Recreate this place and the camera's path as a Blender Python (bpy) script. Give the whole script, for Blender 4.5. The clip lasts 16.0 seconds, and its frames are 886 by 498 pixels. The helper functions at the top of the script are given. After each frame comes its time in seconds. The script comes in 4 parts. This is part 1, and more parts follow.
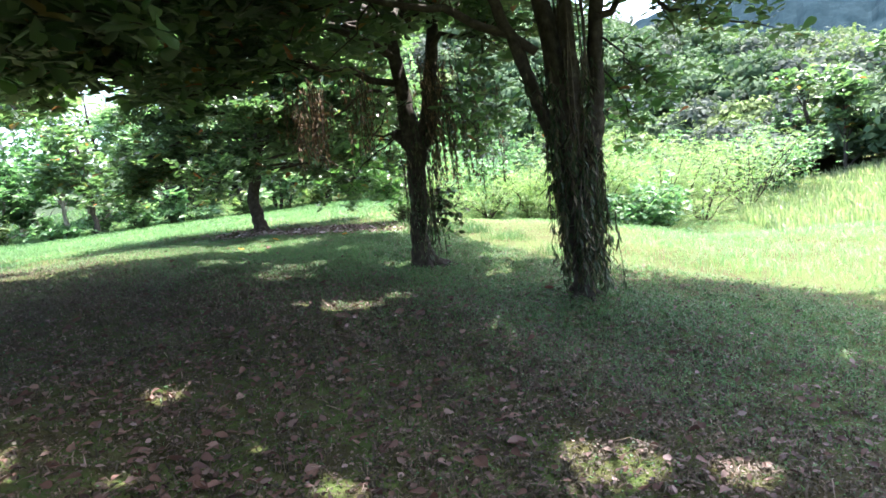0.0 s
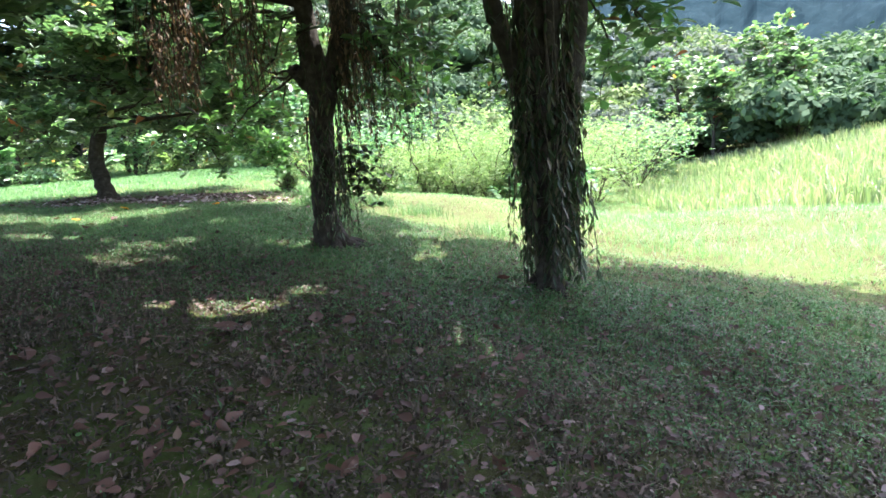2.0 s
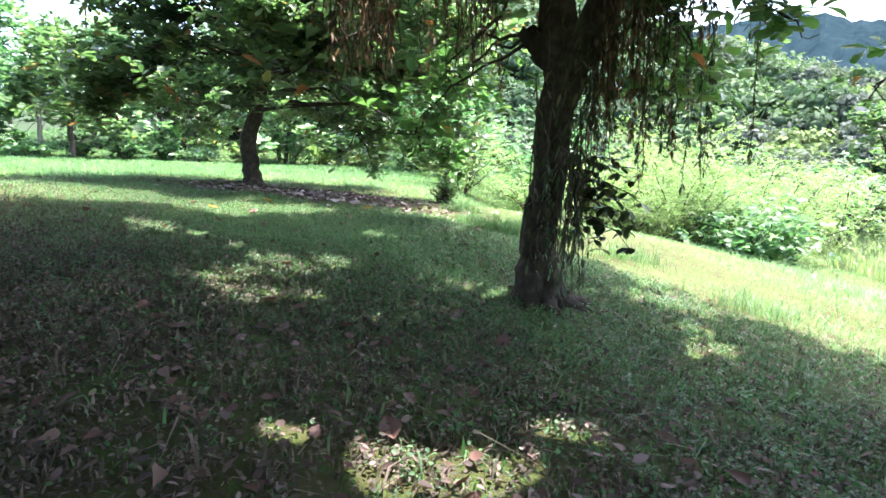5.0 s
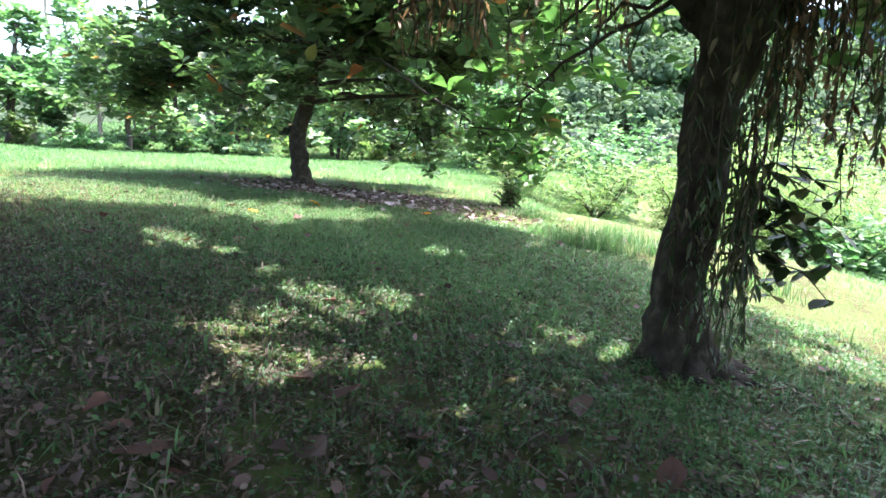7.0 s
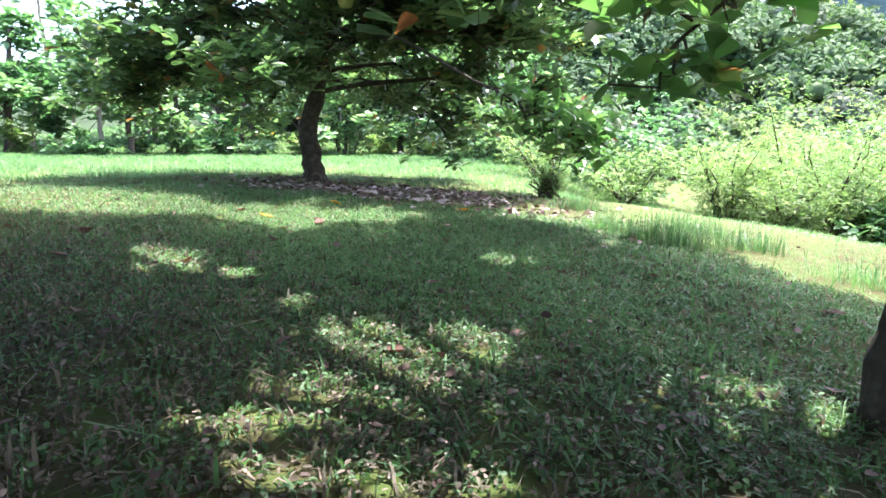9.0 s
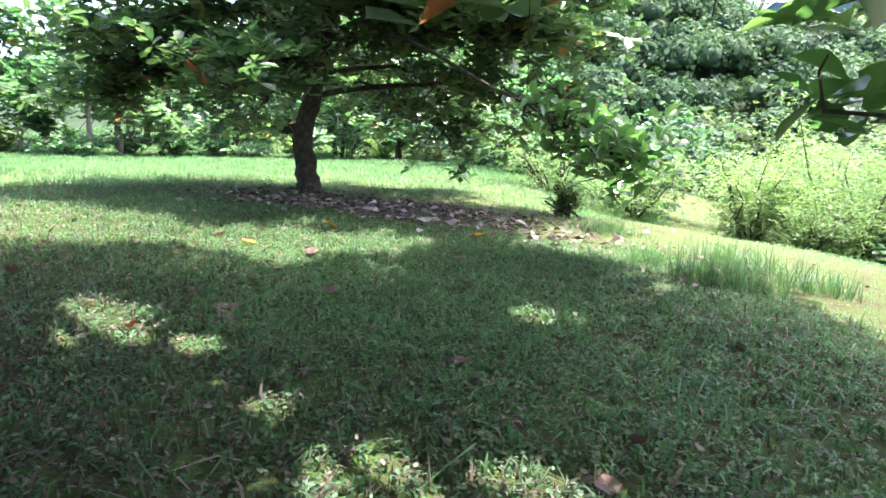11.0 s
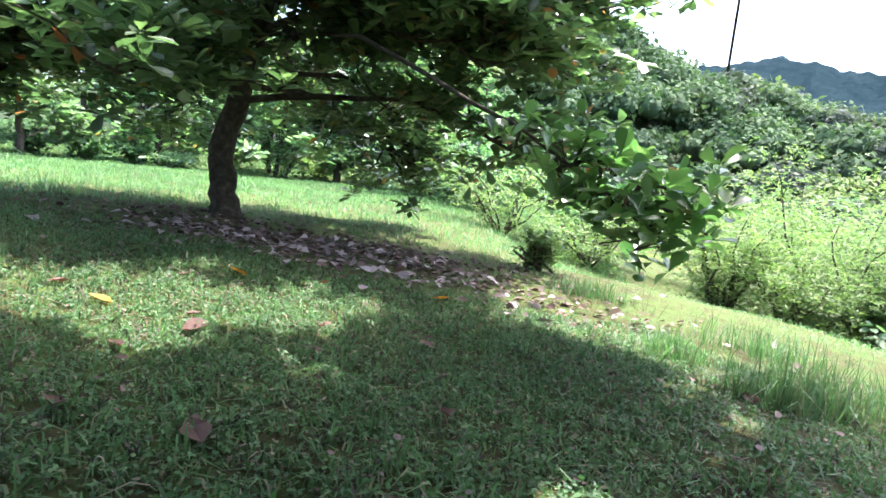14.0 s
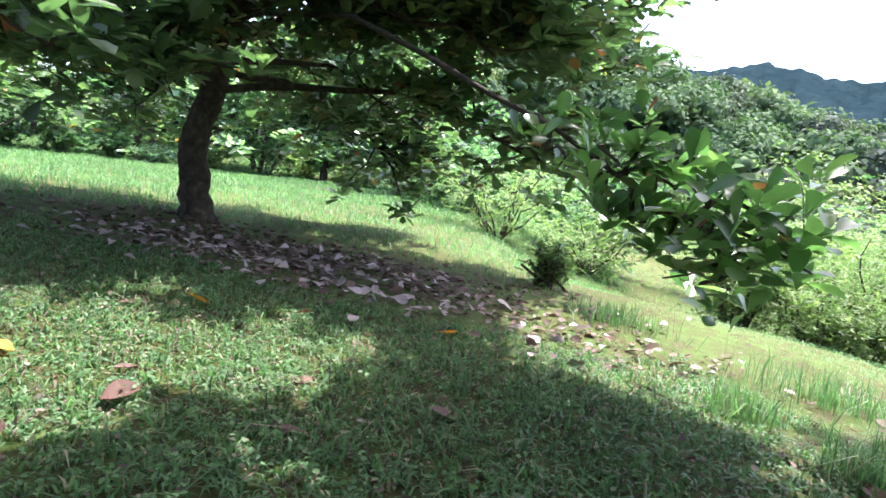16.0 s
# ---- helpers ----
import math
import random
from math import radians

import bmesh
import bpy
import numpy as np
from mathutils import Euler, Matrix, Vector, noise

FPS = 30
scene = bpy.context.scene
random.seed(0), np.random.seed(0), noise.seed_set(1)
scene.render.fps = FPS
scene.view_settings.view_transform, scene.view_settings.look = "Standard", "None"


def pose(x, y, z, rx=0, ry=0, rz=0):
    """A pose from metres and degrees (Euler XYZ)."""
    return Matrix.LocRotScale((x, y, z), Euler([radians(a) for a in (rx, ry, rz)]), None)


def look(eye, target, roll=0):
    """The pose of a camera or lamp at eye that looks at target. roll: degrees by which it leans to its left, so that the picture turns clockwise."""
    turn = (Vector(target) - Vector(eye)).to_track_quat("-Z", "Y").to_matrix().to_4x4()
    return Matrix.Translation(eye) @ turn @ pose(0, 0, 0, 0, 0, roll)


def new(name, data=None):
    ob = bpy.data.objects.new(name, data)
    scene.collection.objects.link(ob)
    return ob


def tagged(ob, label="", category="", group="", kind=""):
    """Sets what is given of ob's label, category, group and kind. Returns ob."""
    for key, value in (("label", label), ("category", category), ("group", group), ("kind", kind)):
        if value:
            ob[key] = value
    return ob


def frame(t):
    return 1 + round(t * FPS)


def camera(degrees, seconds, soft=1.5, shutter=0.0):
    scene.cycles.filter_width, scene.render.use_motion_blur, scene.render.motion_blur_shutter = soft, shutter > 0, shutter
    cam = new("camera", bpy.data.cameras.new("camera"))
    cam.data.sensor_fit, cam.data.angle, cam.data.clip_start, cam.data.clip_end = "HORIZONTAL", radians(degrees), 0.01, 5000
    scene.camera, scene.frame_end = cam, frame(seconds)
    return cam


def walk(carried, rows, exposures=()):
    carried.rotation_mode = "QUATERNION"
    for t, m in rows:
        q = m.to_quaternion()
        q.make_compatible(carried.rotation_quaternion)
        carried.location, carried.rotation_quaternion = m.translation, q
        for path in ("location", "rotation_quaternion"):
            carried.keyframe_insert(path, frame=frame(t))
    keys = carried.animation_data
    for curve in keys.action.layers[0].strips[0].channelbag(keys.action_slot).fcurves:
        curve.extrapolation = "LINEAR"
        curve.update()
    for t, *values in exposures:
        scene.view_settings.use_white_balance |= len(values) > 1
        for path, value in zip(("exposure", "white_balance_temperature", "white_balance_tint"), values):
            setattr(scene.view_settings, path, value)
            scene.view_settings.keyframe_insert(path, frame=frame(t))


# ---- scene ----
cam = camera(73.0, 16.0, soft=1.6)
PATH = [
    (0, (1.467, 0.802, 1.428), (0.996, 2.735, 1.22), -7.5),
    (0.5, (1.244, 1.356, 1.371), (0.912, 3.313, 1.124), -6.3),
    (1, (1.007, 1.821, 1.354), (0.834, 3.793, 1.067), -7.5),
    (1.5, (0.747, 2.315, 1.307), (0.64, 4.288, 0.997), -6.4),
    (2, (0.465, 2.817, 1.258), (0.398, 4.788, 0.929), -5.0),
    (2.5, (0.077, 3.375, 1.197), (-0.056, 5.345, 0.876), -5.1),
    (3, (-0.219, 3.886, 1.173), (-0.501, 5.843, 0.871), -2.6),
    (3.5, (-0.423, 4.24, 1.223), (-0.767, 6.189, 0.935), 0.4),
    (4, (-0.655, 4.643, 1.235), (-1.033, 6.589, 0.967), 1.4),
    (4.2, (-0.706, 4.799, 1.22), (-1.097, 6.742, 0.955), 1.3),
    (6.3, (-1.342, 6.311, 1.324), (-1.912, 8.208, 1.048), 4.6),
    (6.5, (-1.401, 6.435, 1.33), (-1.986, 8.326, 1.042), 4.6),
    (7, (-1.6, 6.747, 1.315), (-2.21, 8.63, 1.034), 2.6),
    (7.5, (-1.773, 7.02, 1.312), (-2.376, 8.907, 1.037), 1.4),
    (8, (-1.978, 7.287, 1.299), (-2.577, 9.175, 1.025), 0.0),
    (8.5, (-2.238, 7.577, 1.263), (-2.844, 9.459, 0.964), -0.9),
    (9, (-2.463, 7.819, 1.264), (-3.095, 9.691, 0.955), 0.2),
    (9.2, (-2.541, 7.926, 1.276), (-3.175, 9.798, 0.968), 0.5),
    (11.3, (-3.127, 9.051, 1.432), (-3.736, 10.934, 1.138), 1.4),
    (11.5, (-3.222, 9.229, 1.423), (-3.804, 11.122, 1.144), 1.6),
    (12, (-3.368, 9.563, 1.437), (-3.849, 11.488, 1.186), 2.5),
    (12.5, (-3.492, 9.824, 1.468), (-3.964, 11.755, 1.246), 3.0),
    (13, (-3.617, 10.139, 1.444), (-4.086, 12.072, 1.236), 3.6),
    (13.5, (-3.722, 10.394, 1.467), (-4.155, 12.336, 1.27), 5.3),
    (14, (-3.826, 10.656, 1.48), (-4.236, 12.604, 1.288), 5.7),
    (14.5, (-3.935, 10.887, 1.483), (-4.347, 12.835, 1.29), 4.8),
    (15, (-4.076, 11.161, 1.491), (-4.482, 13.112, 1.321), 4.9),
    (15.5, (-4.146, 11.404, 1.505), (-4.526, 13.359, 1.322), 5.6),
    (16, (-4.226, 11.625, 1.549), (-4.591, 13.582, 1.358), 6.7),
]
walk(cam, [(t, look(eye, target, roll)) for t, eye, target, roll in PATH], exposures=[(0, 2.97, 6200, 13), (4, 3.08, 6200, 13), (7, 3.15, 6200, 13), (9, 3.08, 6200, 13), (12.5, 2.88, 6200, 13), (16, 2.58, 6200, 13)])

# ---- light ----
SUN_DIR = Vector((0.26, 0.26, 0.93)).normalized()
world = bpy.data.worlds.new("world")
scene.world = world
world.use_nodes = True
wn = world.node_tree.nodes
sky = wn.new("ShaderNodeTexSky")
sky.sky_type, sky.sun_disc = "NISHITA", False
sky.sun_elevation = math.asin(SUN_DIR.z)
sky.sun_rotation = math.atan2(SUN_DIR.x, SUN_DIR.y)
sky.dust_density, sky.air_density, sky.ozone_density = 4.0, 1.0, 1.0
wn["Background"].inputs["Strength"].default_value = 0.15
world.node_tree.links.new(sky.outputs[0], wn["Background"].inputs["Color"])
sun = new("sun", bpy.data.lights.new("sun", "SUN"))
sun.data.energy, sun.data.angle, sun.data.color = 3.3, radians(0.6), (1.0, 0.96, 0.88)
sun.matrix_world = look(SUN_DIR * 60, (0, 0, 0))

rng = np.random.default_rng(7)


# ---- materials ----
def ramp_mix(nt, fac, colours):
    r = nt.nodes.new("ShaderNodeValToRGB")
    els = r.color_ramp.elements
    while len(els) < len(colours):
        els.new(0.5)
    for e, (p, c) in zip(els, colours):
        e.position, e.color = p, (*c, 1)
    nt.links.new(fac, r.inputs[0])
    return r.outputs[0]


def noise_node(nt, scale, detail=4.0, rough=0.6, coords="Position"):
    n = nt.nodes.new("ShaderNodeTexNoise")
    n.inputs["Scale"].default_value, n.inputs["Detail"].default_value, n.inputs["Roughness"].default_value = scale, detail, rough
    src = nt.nodes.new("ShaderNodeNewGeometry").outputs["Position"] if coords == "Position" else nt.nodes.new("ShaderNodeTexCoord").outputs[coords]
    nt.links.new(src, n.inputs["Vector"])
    return n.outputs["Fac"]


def mix_colour(nt, fac, a, b, mode="MIX"):
    m = nt.nodes.new("ShaderNodeMix")
    m.data_type, m.blend_type = "RGBA", mode
    if isinstance(fac, float):
        m.inputs[0].default_value = fac
    else:
        nt.links.new(fac, m.inputs[0])
    nt.links.new(a, m.inputs[6])
    nt.links.new(b, m.inputs[7])
    return m.outputs[2]


def foliage(name, colours, through_light=0.45, rough=0.45, patch=0.6, tint=(0.7, 0.9, 0.5), gloss=0.35, relief=0.0):
    """Leaves: each leaf takes its own tone, large patches vary, light comes through."""
    m = bpy.data.materials.new(name)
    m.use_nodes = True
    nt = m.node_tree
    nt.nodes.clear()
    geo = nt.nodes.new("ShaderNodeNewGeometry")
    base = ramp_mix(nt, geo.outputs["Random Per Island"], colours)
    big = ramp_mix(nt, noise_node(nt, patch, 2.0), [(0.3, (0.72, 0.66, 0.82)), (0.7, (1.3, 1.13, 1.35))])
    col = mix_colour(nt, 1.0, base, big, "MULTIPLY")
    p = nt.nodes.new("ShaderNodeBsdfPrincipled")
    p.inputs["Roughness"].default_value = rough
    p.inputs["Specular IOR Level"].default_value = gloss
    nt.links.new(col, p.inputs["Base Color"])
    if relief:
        b = nt.nodes.new("ShaderNodeBump")
        b.inputs["Strength"].default_value, b.inputs["Distance"].default_value = 1.0, 0.7
        nt.links.new(noise_node(nt, relief, 3.0, 0.7), b.inputs["Height"])
        nt.links.new(b.outputs[0], p.inputs["Normal"])
    tr = nt.nodes.new("ShaderNodeBsdfTranslucent")
    t3 = nt.nodes.new("ShaderNodeRGB")
    t3.outputs[0].default_value = (*[2.2 * v for v in tint], 1)
    nt.links.new(mix_colour(nt, 1.0, col, t3.outputs[0], "MULTIPLY"), tr.inputs["Color"])
    ms = nt.nodes.new("ShaderNodeMixShader")
    ms.inputs[0].default_value = through_light
    nt.links.new(p.outputs[0], ms.inputs[1])
    nt.links.new(tr.outputs[0], ms.inputs[2])
    out = nt.nodes.new("ShaderNodeOutputMaterial")
    nt.links.new(ms.outputs[0], out.inputs["Surface"])
    return m


def solid(name, colours, scale=6.0, rough=0.9, bump=0.5, bump_scale=40.0, patch=None):
    m = bpy.data.materials.new(name)
    m.use_nodes = True
    nt = m.node_tree
    p = nt.nodes["Principled BSDF"]
    col = ramp_mix(nt, noise_node(nt, scale, 6.0), colours)
    if patch:
        big = ramp_mix(nt, noise_node(nt, patch[0], 3.0), patch[1])
        col = mix_colour(nt, 1.0, col, big, "MULTIPLY")
    nt.links.new(col, p.inputs["Base Color"])
    p.inputs["Roughness"].default_value = rough
    p.inputs["Specular IOR Level"].default_value = 0.25
    b = nt.nodes.new("ShaderNodeBump")
    b.inputs["Strength"].default_value, b.inputs["Distance"].default_value = bump, 0.02
    nt.links.new(noise_node(nt, bump_scale, 6.0, 0.7), b.inputs["Height"])
    nt.links.new(b.outputs[0], p.inputs["Normal"])
    return m


M_BARK = solid("bark", [(0.3, (0.02, 0.016, 0.012)), (0.55, (0.055, 0.045, 0.036)), (0.78, (0.12, 0.105, 0.085))], 9.0, 0.95, 1.0, 38.0)
M_PALE_BARK = solid("pale_bark", [(0.3, (0.16, 0.13, 0.1)), (0.7, (0.42, 0.38, 0.32))], 5.0, 0.9, 0.6, 30.0)
M_ROOT = solid("aerial_root", [(0.3, (0.03, 0.023, 0.017)), (0.7, (0.1, 0.08, 0.06))], 20.0, 0.95, 0.7, 60.0)
M_SOIL = solid("soil", [(0.25, (0.045, 0.034, 0.022)), (0.45, (0.075, 0.075, 0.03)), (0.6, (0.07, 0.11, 0.03)), (0.8, (0.12, 0.14, 0.05))], 5.0, 1.0, 1.0, 60.0,
               (0.35, [(0.35, (0.75, 0.62, 0.55)), (0.65, (1.0, 1.1, 0.9))]))
M_ALMOND = foliage("almond_leaf", [(0.0, (0.045, 0.085, 0.036)), (0.5, (0.072, 0.13, 0.054)), (0.96, (0.115, 0.18, 0.072)), (0.985, (0.2, 0.17, 0.05)), (0.998, (0.26, 0.08, 0.035))], 0.42, 0.36, gloss=0.6)
# brighter copy of the almond leaf; sun on and through it is in the colour
M_BRIGHT = foliage("sunlit_almond_leaf", [(0.0, (0.055, 0.12, 0.042)), (0.6, (0.09, 0.185, 0.055)), (0.96, (0.13, 0.23, 0.07)), (0.99, (0.28, 0.09, 0.04))], 0.42, 0.32, gloss=0.55)
M_VINE = foliage("vine_leaf", [(0.0, (0.018, 0.034, 0.013)), (0.6, (0.038, 0.062, 0.024)), (0.92, (0.085, 0.085, 0.045)), (1.0, (0.18, 0.15, 0.1))], 0.3)
M_DRY = foliage("dry_strand", [(0.0, (0.06, 0.045, 0.025)), (0.6, (0.14, 0.11, 0.06)), (1.0, (0.26, 0.21, 0.13))], 0.2, 0.8, tint=(0.8, 0.65, 0.4))
M_LAWN = foliage("lawn_blade", [(0.0, (0.048, 0.11, 0.045)), (0.5, (0.08, 0.17, 0.062)), (0.88, (0.115, 0.21, 0.08)), (0.96, (0.18, 0.17, 0.1)), (1.0, (0.26, 0.23, 0.16))], 0.35, 0.55, 0.5, (0.7, 0.9, 0.5), 0.35)
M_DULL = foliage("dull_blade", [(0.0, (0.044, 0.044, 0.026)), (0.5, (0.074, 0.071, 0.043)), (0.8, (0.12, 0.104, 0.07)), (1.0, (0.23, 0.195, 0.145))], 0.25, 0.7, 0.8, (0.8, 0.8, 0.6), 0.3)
M_MEADOW = foliage("meadow_blade", [(0.0, (0.072, 0.165, 0.062)), (0.6, (0.115, 0.235, 0.09)), (1.0, (0.21, 0.29, 0.13))], 0.4, 0.5, 0.25, (0.72, 0.9, 0.52))
M_FARLAWN = foliage("far_lawn_blade", [(0.0, (0.055, 0.135, 0.05)), (0.6, (0.09, 0.195, 0.07)), (1.0, (0.15, 0.24, 0.095))], 0.4, 0.5, 0.25, (0.72, 0.9, 0.52))
M_REED = foliage("reed_blade", [(0.0, (0.12, 0.19, 0.075)), (0.6, (0.19, 0.26, 0.11)), (1.0, (0.31, 0.31, 0.18))], 0.4, 0.5, 0.3, (0.7, 0.85, 0.5))
M_BUSH_LIGHT = foliage("light_shrub_leaf", [(0.0, (0.08, 0.14, 0.045)), (0.6, (0.13, 0.21, 0.07)), (1.0, (0.22, 0.27, 0.11))], 0.4, 0.5, 0.5)
M_BUSH_GREEN = foliage("green_shrub_leaf", [(0.0, (0.05, 0.12, 0.051)), (0.6, (0.09, 0.19, 0.08)), (1.0, (0.16, 0.26, 0.114))], 0.35, 0.5, 0.4)
M_PALE_LEAF = foliage("pale_leaf", [(0.0, (0.1, 0.19, 0.091)), (0.6, (0.18, 0.3, 0.15)), (1.0, (0.28, 0.38, 0.22))], 0.35, 0.5, 0.4)
M_WOODS = [foliage("woods_a", [(0, (0.032, 0.066, 0.03)), (1, (0.068, 0.122, 0.054))], 0.18, 0.8, 0.15, gloss=0.1),
           foliage("woods_b", [(0, (0.05, 0.092, 0.042)), (1, (0.108, 0.17, 0.075))], 0.18, 0.8, 0.15, gloss=0.1),
           foliage("woods_c", [(0, (0.05, 0.074, 0.05)), (1, (0.108, 0.135, 0.092))], 0.18, 0.8, 0.15, gloss=0.1),
           foliage("woods_d", [(0, (0.085, 0.135, 0.048)), (1, (0.165, 0.225, 0.085))], 0.18, 0.8, 0.15, gloss=0.1)]
# the blue of distance haze is mixed into the ridge's base colour
M_HAZY_RIDGE = solid("hazy_ridge_woods", [(0.3, (0.009, 0.018, 0.023)), (0.7, (0.018, 0.031, 0.038))], 0.03, 1.0, 0.0, 1.0)
M_HILL = solid("hill_floor", [(0.3, (0.012, 0.022, 0.009)), (0.7, (0.03, 0.05, 0.02))], 0.3, 1.0, 0.3, 2.0)
M_FALLEN = foliage("fallen_leaf", [(0.0, (0.065, 0.038, 0.026)), (0.5, (0.1, 0.058, 0.038)), (0.8, (0.13, 0.085, 0.055)), (1.0, (0.17, 0.13, 0.09))], 0.1, 0.6, 3.0, (0.8, 0.4, 0.2))
M_LITTER = foliage("litter", [(0.0, (0.05, 0.036, 0.026)), (0.5, (0.1, 0.07, 0.05)), (0.9, (0.17, 0.13, 0.1)), (1.0, (0.3, 0.25, 0.2))], 0.05, 0.8, 2.0, (0.8, 0.5, 0.3))
M_PALE_LITTER = foliage("pale_litter", [(0.0, (0.14, 0.11, 0.085)), (0.6, (0.26, 0.23, 0.19)), (1.0, (0.42, 0.38, 0.33))], 0.05, 0.6, 2.0, (0.8, 0.6, 0.4), 0.5)
M_YELLOW = foliage("yellow_leaf", [(0.0, (0.5, 0.3, 0.04)), (1.0, (0.6, 0.36, 0.06))], 0.3, 0.5, 3.0, (0.8, 0.6, 0.2))


M_HAZY_RIDGE.node_tree.nodes["Principled BSDF"].inputs["Specular IOR Level"].default_value = 0.0


# ---- shape helpers ----
def sstep(a, b, v):
    u = np.clip((np.asarray(v, float) - a) / (b - a), 0, 1)
    return u * u * (3 - 2 * u)


CENTRE = (-2.0, 8.0)
CREST_AZ = [-180, -70, -45, -30, -15, 0, 6, 12, 17, 22, 32, 60, 110, 180]
CREST_EL = [2, 3, 5, 8.5, 13.0, 14.2, 11.3, 9.0, 7.4, 5.9, 3.4, 3, 2, 2]


def height(x, y):
    """The ground: a gentle lawn, higher on the west, a bank on the east, and a wooded hill."""
    x, y = np.asarray(x, float), np.asarray(y, float)
    z = -0.224 - 0.098 * np.clip(x, -3, 0) - 0.179 * np.clip(x, 0, 5) - 0.057 * np.clip(x + 3, -7, 0) - 0.104 * np.clip(y, 0, 4) + 0.05 * np.clip(y, 4, 8) + 0.023 * np.clip(y, 8, 11) + 0.004 * np.clip(y - 11, 0, 9)
    z = z + 0.13 * np.exp(-((x + 1.4) ** 2 + (y - 7.4) ** 2) / 2.4) - 0.15 * np.exp(-((x - 1.5) ** 2 + (y - 7.6) ** 2) / 1.6)
    z = z + 0.5 * sstep(18, 52, np.hypot(x + 2, y - 8)) * sstep(-4, -12, x)
    z = z - 1.0 * sstep(18.5, 27, y + 0.35 * np.clip(x, -6, 12)) * sstep(-7.5, -2.0, x) * sstep(24, 10, x)
    z = z + 0.35 * sstep(14, 30, x) * sstep(16, 34, y)
    z = z + 0.05 * np.sin(x * 0.9 + 1.3 * np.sin(y * 0.5)) * np.cos(y * 0.7) + 0.02 * np.sin(x * 2.3 + y * 1.9)
    dx, dy = x - CENTRE[0], y - CENTRE[1]
    r = np.hypot(dx, dy)
    el = np.interp(np.degrees(np.arctan2(dx, dy)), CREST_AZ, CREST_EL)
    crest = 120 * np.tan(np.radians(el))
    hill = crest * (0.35 * sstep(42, 90, r) + 0.65 * sstep(54, 122, r)) * (1 - 0.6 * sstep(122, 300, r))
    return z + hill


def mesh_object(name, verts, faces, material, parent=None, label="", smooth=False):
    """One mesh object from arrays; faces is a list of index tuples or an (n, k) array."""
    me = bpy.data.meshes.new(name)
    me.from_pydata(np.asarray(verts, float).reshape(-1, 3).tolist(), [], faces.tolist() if hasattr(faces, "tolist") else faces)
    me.materials.append(material)
    if smooth:
        me.polygons.foreach_set("use_smooth", [True] * len(me.polygons))
    ob = new(name, me)
    if parent is not None:
        ob.parent = parent
    if label:
        tagged(ob, label)
    return ob


def quads_object(name, verts, k, material, parent=None, label="", faces_per=None):
    """Fast build of many small alike polygon groups: verts (n, v, 3), faces_per a tuple of index tuples of equal length."""
    n, v = verts.shape[:2]
    f = np.asarray(faces_per)
    idx = (np.arange(n)[:, None, None] * v + f[None]).reshape(-1, f.shape[1])
    me = bpy.data.meshes.new(name)
    me.vertices.add(n * v)
    me.vertices.foreach_set("co", np.ascontiguousarray(verts, dtype=np.float32).ravel())
    me.loops.add(idx.size)
    me.loops.foreach_set("vertex_index", idx.ravel().astype(np.int32))
    me.polygons.add(len(idx))
    me.polygons.foreach_set("loop_start", (np.arange(len(idx)) * f.shape[1]).astype(np.int32))
    me.update(calc_edges=True)
    me.materials.append(material)
    ob = new(name, me)
    if parent is not None:
        ob.parent = parent
    if label:
        tagged(ob, label)
    return ob


def unit(v):
    return v / np.maximum(np.linalg.norm(v, axis=-1, keepdims=True), 1e-9)


def tube(points, radii, sides=10, rough=0.12, seed=0, flare=None):
    """A tapered limb along points, uneven like bark."""
    pts = np.asarray(points, float)
    n = len(pts)
    tang = unit(np.gradient(pts, axis=0))
    ref = np.array([0.0, 1.0, 0.1]) if abs(tang[0][1]) < 0.8 else np.array([1.0, 0.0, 0.1])
    a1 = unit(np.cross(tang, ref))
    a2 = np.cross(tang, a1)
    ang = np.linspace(0, 2 * np.pi, sides, endpoint=False)
    r = np.asarray(radii, float)[:, None] * (1 + rough * np.sin(ang[None] * 3 + seed + np.arange(n)[:, None] * 0.6) + rough * 0.7 * np.sin(ang[None] * 5 + seed * 2.1 - np.arange(n)[:, None] * 0.9)
                                             + rough * 0.55 * np.sin(ang[None] * 8 + seed + 1.7 * np.sin(np.arange(n)[:, None] * 1.9)))
    v = pts[:, None] + r[..., None] * (np.cos(ang)[None, :, None] * a1[:, None] + np.sin(ang)[None, :, None] * a2[:, None])
    faces = []
    for i in range(n - 1):
        for j in range(sides):
            k = (j + 1) % sides
            faces.append((i * sides + j, i * sides + k, (i + 1) * sides + k, (i + 1) * sides + j))
    faces.append(tuple(range((n - 1) * sides, n * sides)))
    return v.reshape(-1, 3), faces


def smooth_line(points, n=14, wob=0.0, gen=None):
    pts = np.asarray(points, float)
    t = np.linspace(0, len(pts) - 1, n)
    out = []
    for u in t:
        i = int(min(u, len(pts) - 2))
        f = u - i
        p0, p1, p2, p3 = pts[max(i - 1, 0)], pts[i], pts[i + 1], pts[min(i + 2, len(pts) - 1)]
        out.append(0.5 * (2 * p1 + (p2 - p0) * f + (2 * p0 - 5 * p1 + 4 * p2 - p3) * f * f + (3 * p1 - p0 - 3 * p2 + p3) * f ** 3))
    out = np.array(out)
    if wob and gen is not None:
        out[1:-1] += gen.normal(0, wob, (n - 2, 3))
    return out


